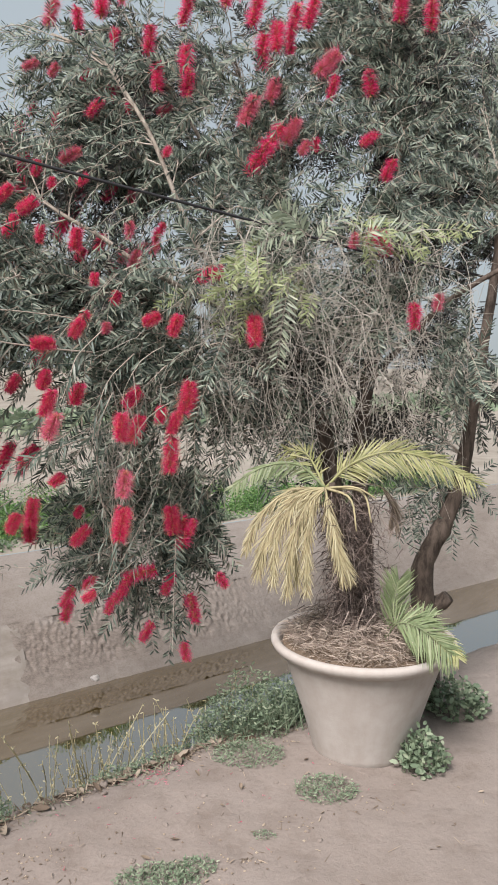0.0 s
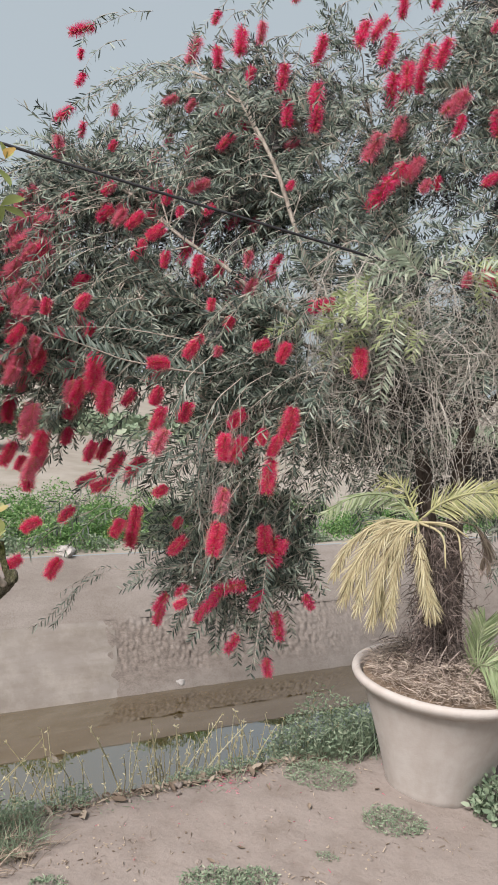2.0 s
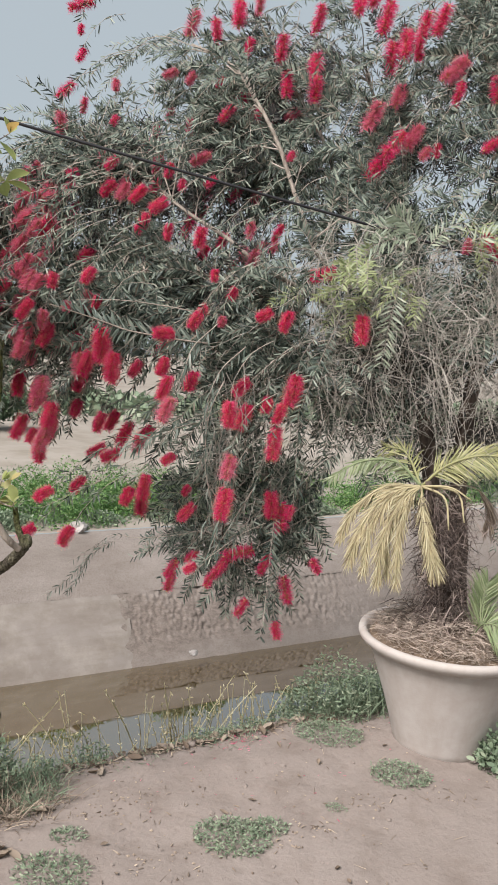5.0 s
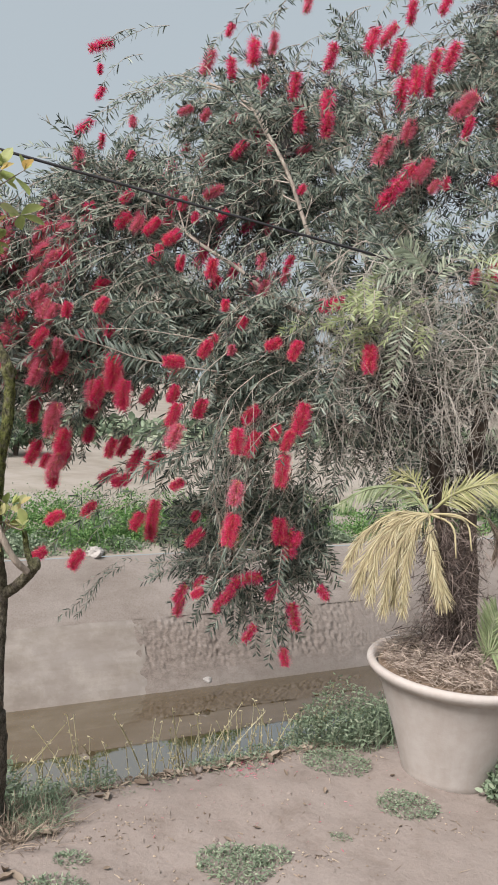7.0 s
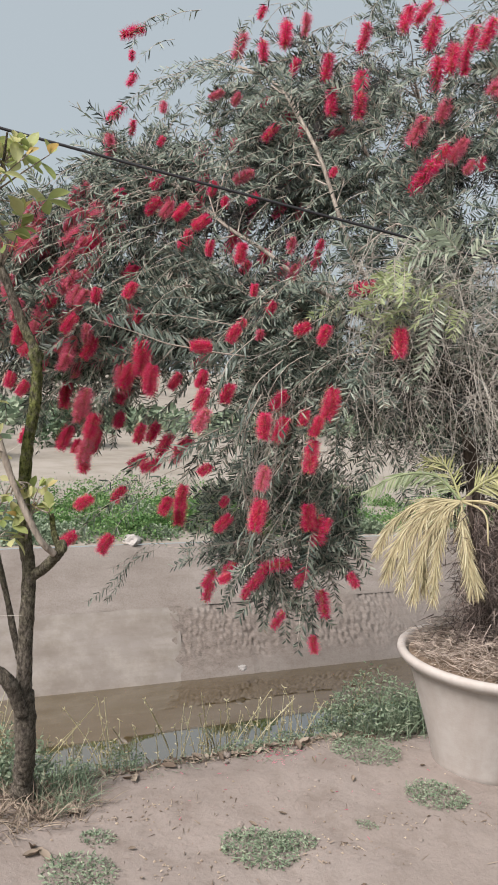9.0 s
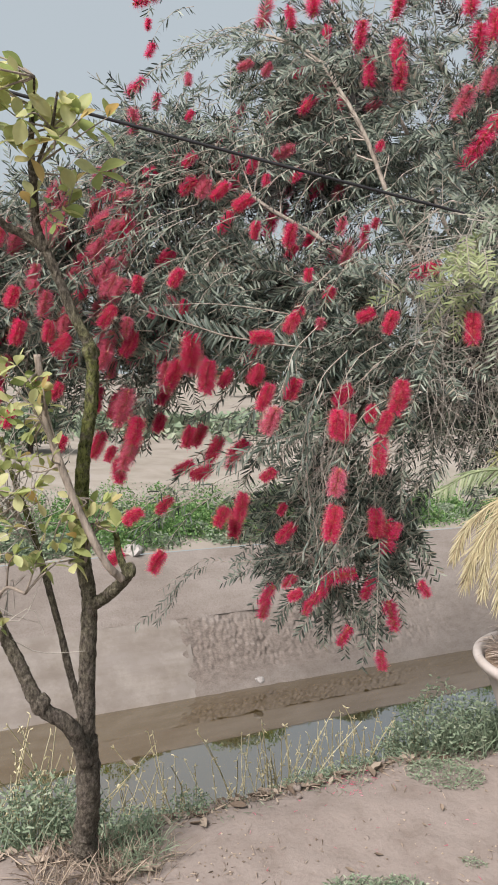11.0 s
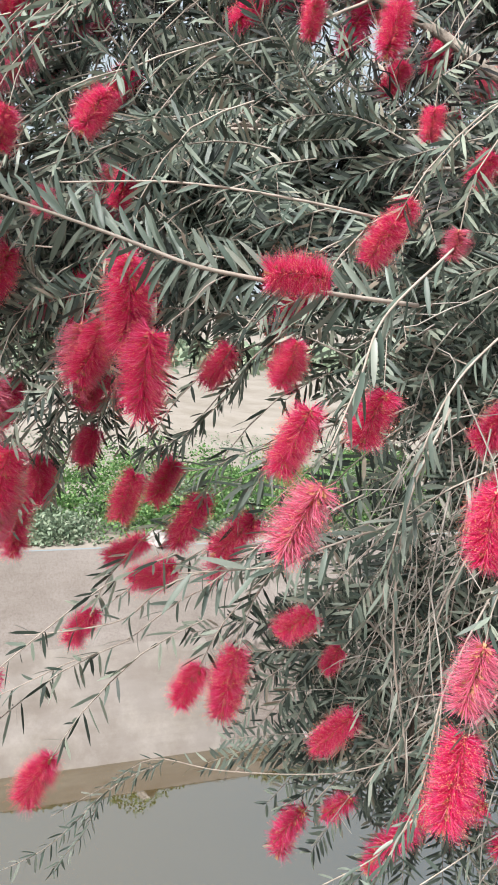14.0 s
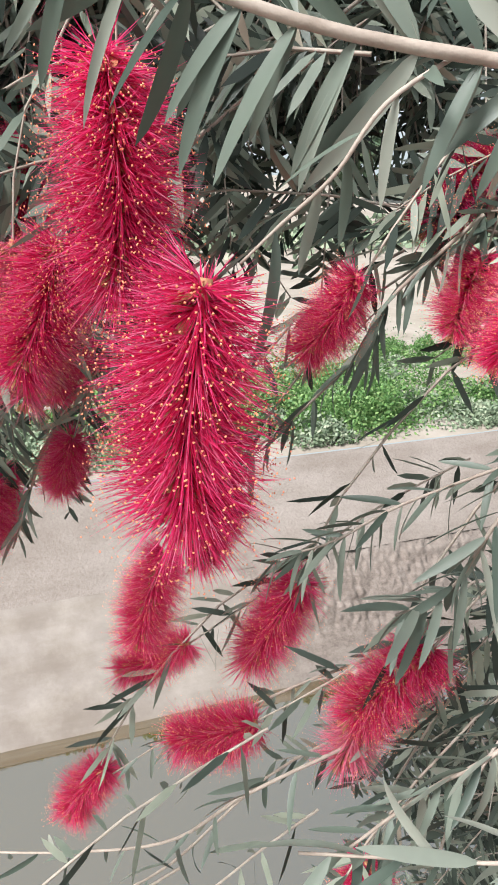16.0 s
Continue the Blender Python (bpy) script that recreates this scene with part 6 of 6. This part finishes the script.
tuft("grass_tuft", 0.10, 3.32, 0.26, 320, 0.30, M_WEED, "tall green grass on the canal edge", 0.005, 0.35)
tuft("grass_tuft", -1.32, 2.36, 0.2, 140, 0.34, M_WEED, "tall green grass on the canal edge", 0.0036, 0.4)


def stalks(x, y, along, count, tall):
    """Dry flowering stalks with small seed heads."""
    sh = Shape()
    for _ in range(count):
        u = rng.uniform(-along, along)
        px, py = x + u * D[0] + 0.03 * rng.standard_normal(), y + u * D[1] + 0.03 * rng.standard_normal()
        h = tall * rng.uniform(0.5, 1.1)
        top = np.array([px + 0.26 * h * rng.standard_normal(), py + 0.2 * h * rng.standard_normal(), ground_z(px, py) + h])
        c = curve([(px, py, ground_z(px, py) - 0.01), (px * 0.5 + top[0] * 0.5, py, ground_z(px, py) + h * 0.55), top], 6)
        tube(sh, c, np.linspace(0.0032, 0.0018, 6), 3, caps=False)
        k = 9
        i = rng.integers(2, 6, k)
        blades(sh, c[i], rng.standard_normal((k, 3)) + np.array([0, 0, 0.6]), 0.017, 0.005, 0.1)
    tagged(new("dry_stalks", sh.mesh("dry_stalks", M_STRAWGOLD)), "dry yellow weed stalks standing along the canal edge", "grass", kind="stuff")


M_STRAWGOLD = leaf_material("golden_dry_stalk", ((0.0, (0.42, 0.37, 0.22)), (0.6, (0.54, 0.49, 0.32)), (1.0, (0.62, 0.58, 0.42))), 0.7, 0.2, 0.2)
stalks(-0.62, 2.96, 0.19, 44, 0.40)
stalks(-0.36, 3.12, 0.12, 26, 0.32)
stalks(-1.02, 2.66, 0.16, 26, 0.36)
stalks(-1.45, 2.36, 0.26, 90, 0.46)
stalks(-0.10, 3.28, 0.18, 40, 0.30)
stalks(-0.85, 2.80, 0.12, 12, 0.18)
for s0, count, tall in ((0.55, 200, 0.10), (0.95, 160, 0.08), (1.35, 220, 0.10), (1.75, 240, 0.12), (2.1, 240, 0.14)):
    x0, y0 = at_sn(s0, 2.60)
    tuft("grass_tuft", x0, y0, 0.17, count, tall, M_WEED, "thin grey-green grass fringe on the canal edge", 0.003, 0.8, 0.4)
    x0, y0 = at_sn(s0 + 0.2, 2.56)
    tuft("grass_tuft", x0, y0, 0.16, count // 2, tall * 0.8, M_STRAW, "dry straw grass fringe on the canal edge", 0.003, 1.1, 0.5)

# dry leaves, petals, pebbles


def dry_leaf(seed):
    g = np.random.default_rng(seed)
    us = np.linspace(0, 1, 7)
    w = 0.2 * np.sin(np.pi * us) ** 0.8 + 0.01
    curl, roll = g.uniform(0.2, 0.7), g.uniform(0.5, 1.4)
    rows = []
    for u, ww in zip(us, w):
        z = curl * (u - 0.5) ** 2
        rows += [(u - 0.5, -ww, z + ww * roll), (u - 0.5, 0, z), (u - 0.5, ww, z + ww * roll * g.uniform(0.6, 1.2))]
    f = []
    for i in range(6):
        for j in (0, 1):
            o = 3 * i + j
            f.append((o, o + 1, o + 4, o + 3))
    return Shape().add(rows, f).mesh("dry_leaf", M_DRYLEAF)


DRY = [dry_leaf(s) for s in range(5)]
for i in range(230):
    if i < 180:
        s, n = rng.uniform(-0.1, 2.6), 2.56 + rng.normal(0, 0.045)
    elif i < 205:
        s, n = rng.uniform(-0.2, 0.6), 2.35 + rng.normal(0, 0.12)
    else:
        s, n = rng.uniform(-0.1, 2.4), rng.uniform(1.5, 2.5)
    x, y = at_sn(s, n)
    lf = new("dry_leaf", DRY[i % 5])
    size = rng.uniform(0.03, 0.075) if i < 205 else rng.uniform(0.018, 0.035)
    lf.matrix_world = Matrix.Translation((x, y, ground_z(x, y) + 0.004)) @ Euler((rng.normal(0, 0.3), rng.normal(0, 0.3), rng.uniform(0, 6.28))).to_matrix().to_4x4() @ Matrix.Scale(size, 4)
    tagged(lf, "curled brown dry leaf lying on the dirt bank", "leaf", "fallen leaves along the canal edge")

clods = Shape()
for i in range(220):
    s, n = rng.uniform(-0.2, 2.3), 2.58 + rng.normal(0, 0.05)
    x, y = at_sn(s, n)
    r = 0.005 + 0.015 * rng.random() ** 2
    tip = np.array([r * rng.uniform(-1, 1), r * rng.uniform(-1, 1), r * rng.uniform(-0.3, 0.3)])
    here = np.array([x, y, ground_z(x, y) + r * 0.3])
    tube(clods, [here - tip, here - tip * 0.4, here + tip * 0.5, here + tip * 1.1], r * np.array([0.35, 0.8, 0.75, 0.3]) * rng.uniform(0.8, 1.2, 4), 7, knobbly=0.25)
tagged(new("dirt_clods", clods.mesh("dirt_clods", M_DIRT)), "crumbled clods of dry dirt along the canal edge", "dirt", kind="stuff")

petals = Shape()
for cx, cy, spread, m in ((-0.30, 2.83, 0.05, 110), (0.0, 2.6, 0.25, 40), (-0.5, 2.6, 0.2, 30)):
    px, py = cx + spread * rng.standard_normal(m), cy + spread * rng.standard_normal(m)
    pz = np.array([ground_z(a, b) for a, b in zip(px, py)]) + 0.003
    strips(petals, np.stack([px, py, pz], 1), np.stack([rng.standard_normal(m), rng.standard_normal(m), rng.uniform(0, 0.3, m)], 1), 0.016, 0.0022, 0.05)
tagged(new("fallen_stamens", petals.mesh("fallen_stamens", M_FADED)), "scatter of fallen pink flower threads on dirt", "petals", kind="stuff")


def stone(name, x, y, z, size, material, label, seed):
    bm = bmesh.new()
    bmesh.ops.create_icosphere(bm, subdivisions=3, radius=1)
    for v in bm.verts:
        v.co *= 1 + 0.35 * noise.noise(v.co * 1.3 + Vector((seed, 0, 0))) + 0.12 * noise.noise(v.co * 4 + Vector((0, seed, 0)))
        v.co.z = max(v.co.z * 0.65, -0.35)
    me = bpy.data.meshes.new(name)
    bm.to_mesh(me)
    bm.free()
    me.materials.append(material)
    ob = new(name, me)
    ob.matrix_world = Matrix.Translation((x, y, z)) @ Matrix.Rotation(seed, 4, "Z") @ Matrix.Scale(size, 4)
    return tagged(ob, label, "stone")


stone("stone", -1.02, 5.50, -0.74, 0.035, M_STONE, "pale stone lodged at the canal wall's foot", 2.0)
stone("white_stone", -2.206, 6.119, 0.022, 0.085, M_STONE, "flat pale stone on the far bank's lip", 5.0)
crumbs = Shape()
for cx, cy, spread, m in ((-0.606, 2.276, 0.07, 60), (0.05, 2.27, 0.05, 45), (0.21, 2.455, 0.045, 35), (-0.443, 2.0, 0.08, 60), (-0.755, 2.23, 0.07, 50), (-0.52, 2.77, 0.06, 40), (0.265, 3.1, 0.10, 70), (-0.07, 2.17, 0.05, 30), (0.54, 2.557, 0.05, 30), (0.0, 2.5, 0.5, 160), (-0.6, 2.3, 0.4, 140)):
    for _ in range(m // 2):
        px, py, r = cx + spread * rng.standard_normal(), cy + spread * rng.standard_normal() * 0.7, rng.uniform(0.002, 0.006)
        c = np.array([px, py, ground_z(px, py) + r * 0.3])
        v = c + np.array([(1, 0, 0), (0, 1, 0), (-1, 0, 0), (0, -1, 0), (0, 0, 0.8), (0, 0, -0.8)]) * r * rng.uniform(0.6, 1.4, (6, 1))
        crumbs.add(v, [(0, 1, 4), (1, 2, 4), (2, 3, 4), (3, 0, 4), (1, 0, 5), (2, 1, 5), (3, 2, 5), (0, 3, 5)])
    n = m // 4
    px, py = cx + spread * rng.standard_normal(n), cy + spread * rng.standard_normal(n) * 0.7
    strips(crumbs, np.stack([px, py, [ground_z(a, b) + 0.004 for a, b in zip(px, py)]], 1), np.stack([rng.standard_normal(n), rng.standard_normal(n), rng.uniform(0, 0.5, n)], 1), rng.uniform(0.012, 0.035, n), 0.005, 0.2)
tagged(new("ground_crumbs", crumbs.mesh("ground_crumbs", M_STRAW, smooth=False)), "small brown leaf crumbs and clods on dirt", "litter", kind="stuff")
for i in range(46):
    x, y = at_sn(rng.uniform(-0.3, 2.4), rng.uniform(1.2, 2.5))
    stone("pebble", x, y, ground_z(x, y) + 0.001, rng.uniform(0.004, 0.011), M_DIRT, "small dirt clod on the bare bank", float(i))["group"] = "clods on the bank"
debris = Shape()
k = 120
s, n = rng.uniform(-0.6, 2.9, k), rng.uniform(1.2, 2.6, k)
xy = s[:, None] * D + n[:, None] * N
strips(debris, np.column_stack([xy, [ground_z(a, b) + 0.003 for a, b in xy]]), np.stack([rng.standard_normal(k), rng.standard_normal(k), 0.1 * rng.random(k)], 1), rng.uniform(0.015, 0.06, k), 0.0025, 0.02)
k = 1700
s, n = rng.uniform(-0.2, 2.9, k), 2.555 + rng.normal(0, 0.035, k)
xy = s[:, None] * D + n[:, None] * N
strips(debris, np.column_stack([xy, [ground_z(a, b) + 0.004 for a, b in xy]]), np.stack([rng.standard_normal(k), rng.standard_normal(k), 0.35 * rng.random(k)], 1), rng.uniform(0.015, 0.06, k), rng.uniform(0.002, 0.008, k), 0.05)
tagged(new("dry_litter", debris.mesh("dry_litter", M_STRAW)), "scattered dry straw bits and twigs on dirt", "litter", kind="stuff")


# ---- the far side ----
def far_z(x, y):
    return far_height(*to_sn(x, y))[2]


def far_plants(name, patches, leaf, material, label, thick=2.2):
    sh = Shape()
    for s0, n0, rs, rn, tall, count in patches:
        count = int(count * thick)
        s, n = s0 + rs * rng.standard_normal(count), n0 + rn * rng.standard_normal(count)
        n = 6.24 + np.abs(n - 6.24)
        xy = s[:, None] * D + n[:, None] * N
        fall = np.exp(-(((s - s0) / rs) ** 2 + ((n - n0) / rn) ** 2) * 0.5)
        z = np.array([far_z(a, b) for a, b in xy]) + tall * fall * rng.random(count)
        d = np.stack([rng.standard_normal(count), rng.standard_normal(count), rng.uniform(0.2, 1.4, count)], 1)
        blades(sh, np.column_stack([xy, z]), d, leaf * rng.uniform(0.6, 1.3, count), leaf * 0.55, 0.15)
    tagged(new(name, sh.mesh(name, material)), label, "plants", kind="stuff")


def mounds(count, s0, s1, n0, n1, tall):
    out = []
    for _ in range(count):
        r = rng.uniform(0.07, 0.22)
        out.append((rng.uniform(s0, s1), rng.uniform(n0, n1), r, r * 0.7, tall * rng.uniform(0.4, 1.2), int(2600 * r)))
    return out


far_plants("bank_greenery", mounds(20, 1.6, 3.4, 6.45, 7.0, 0.28) + mounds(20, 0.2, 3.6, 6.6, 8.2, 0.36) + mounds(24, 3.4, 8.0, 6.4, 7.4, 0.28) + mounds(14, 1.0, 6.0, 7.8, 8.8, 0.22), 0.028, M_HEDGE, "bright green low plants along the far canal bank")
far_plants("bank_weeds", mounds(26, -1.5, 2.2, 6.3, 7.0, 0.12) + mounds(30, -4.0, 1.0, 6.6, 8.2, 0.22) + mounds(26, 2.0, 9.0, 6.3, 8.2, 0.14) + [(2, 9.0, 3, 0.7, 0.12, 1500)], 0.032, M_WEED, "grey-green weeds along the far canal bank")
far_plants("field_crop", [(s, 21 + 2.0 * math.sin(s), 2.6, 1.4, 0.5, 900) for s in range(-18, 40, 4)], 0.28, M_WEED, "hazy green crop rows in the far field", 1.0)


def shrub(x, y, size, tall, material, label, name="shrub", count=2600, leaf=0.10):
    top = empty(name, (x, y, far_z(x, y)), label, "tree" if name == "distant_tree" else "shrub")
    wood = Shape()
    tips = []
    for _ in range(9):
        a = rng.uniform(0, 6.28)
        e = np.array([math.cos(a) * size * rng.uniform(0.2, 0.7), math.sin(a) * size * rng.uniform(0.2, 0.7), tall * rng.uniform(0.5, 0.95)])
        c = curve([(0, 0, -0.05), e * np.array([0.25, 0.25, 0.5]), e], 8)
        tube(wood, c, np.linspace(0.03 * tall, 0.006 * tall, 8), 6, caps=False)
        tips += [c[4], c[6], c[7]]
    part("trunk", wood.mesh("trunk", M_BARK), top)
    tips = np.array(tips)
    crown = Shape()
    blobs = tips[rng.integers(len(tips), size=26)] + rng.standard_normal((26, 3)) * np.array([size * 0.3, size * 0.3, tall * 0.08])
    b = blobs[rng.integers(26, size=count)] + rng.standard_normal((count, 3)) * np.array([size * 0.16, size * 0.16, tall * 0.07])
    b[:, 2] = np.maximum(b[:, 2], 0.05)
    blades(crown, b, rng.standard_normal((count, 3)), leaf * rng.uniform(0.6, 1.3, count), leaf * 0.4, 0.15)
    tagged(part("crown", crown.mesh("crown", material), top), kind="stuff")


for x, y, size, tall in ((-7.2, 10.5, 0.9, 1.3), (-8.8, 12.0, 1.1, 1.6), (-6.6, 13.5, 0.8, 1.1), (-10.5, 13.5, 1.2, 1.8)):
    shrub(x, y, size, tall, M_SHRUB, "dusty grey-green shrub behind the canal")
for x, y, size, tall in ((-26, 34, 3.2, 5.2), (-33, 38, 3.5, 6.0), (-20, 42, 3.0, 4.6), (-9, 55, 3.5, 5.5), (6, 60, 3.6, 5.4), (22, 52, 3.4, 5.2)):
    shrub(x, y, size, tall, M_SHRUB, "hazy far-off field tree with a rounded crown", "distant_tree", 2600, 0.5)
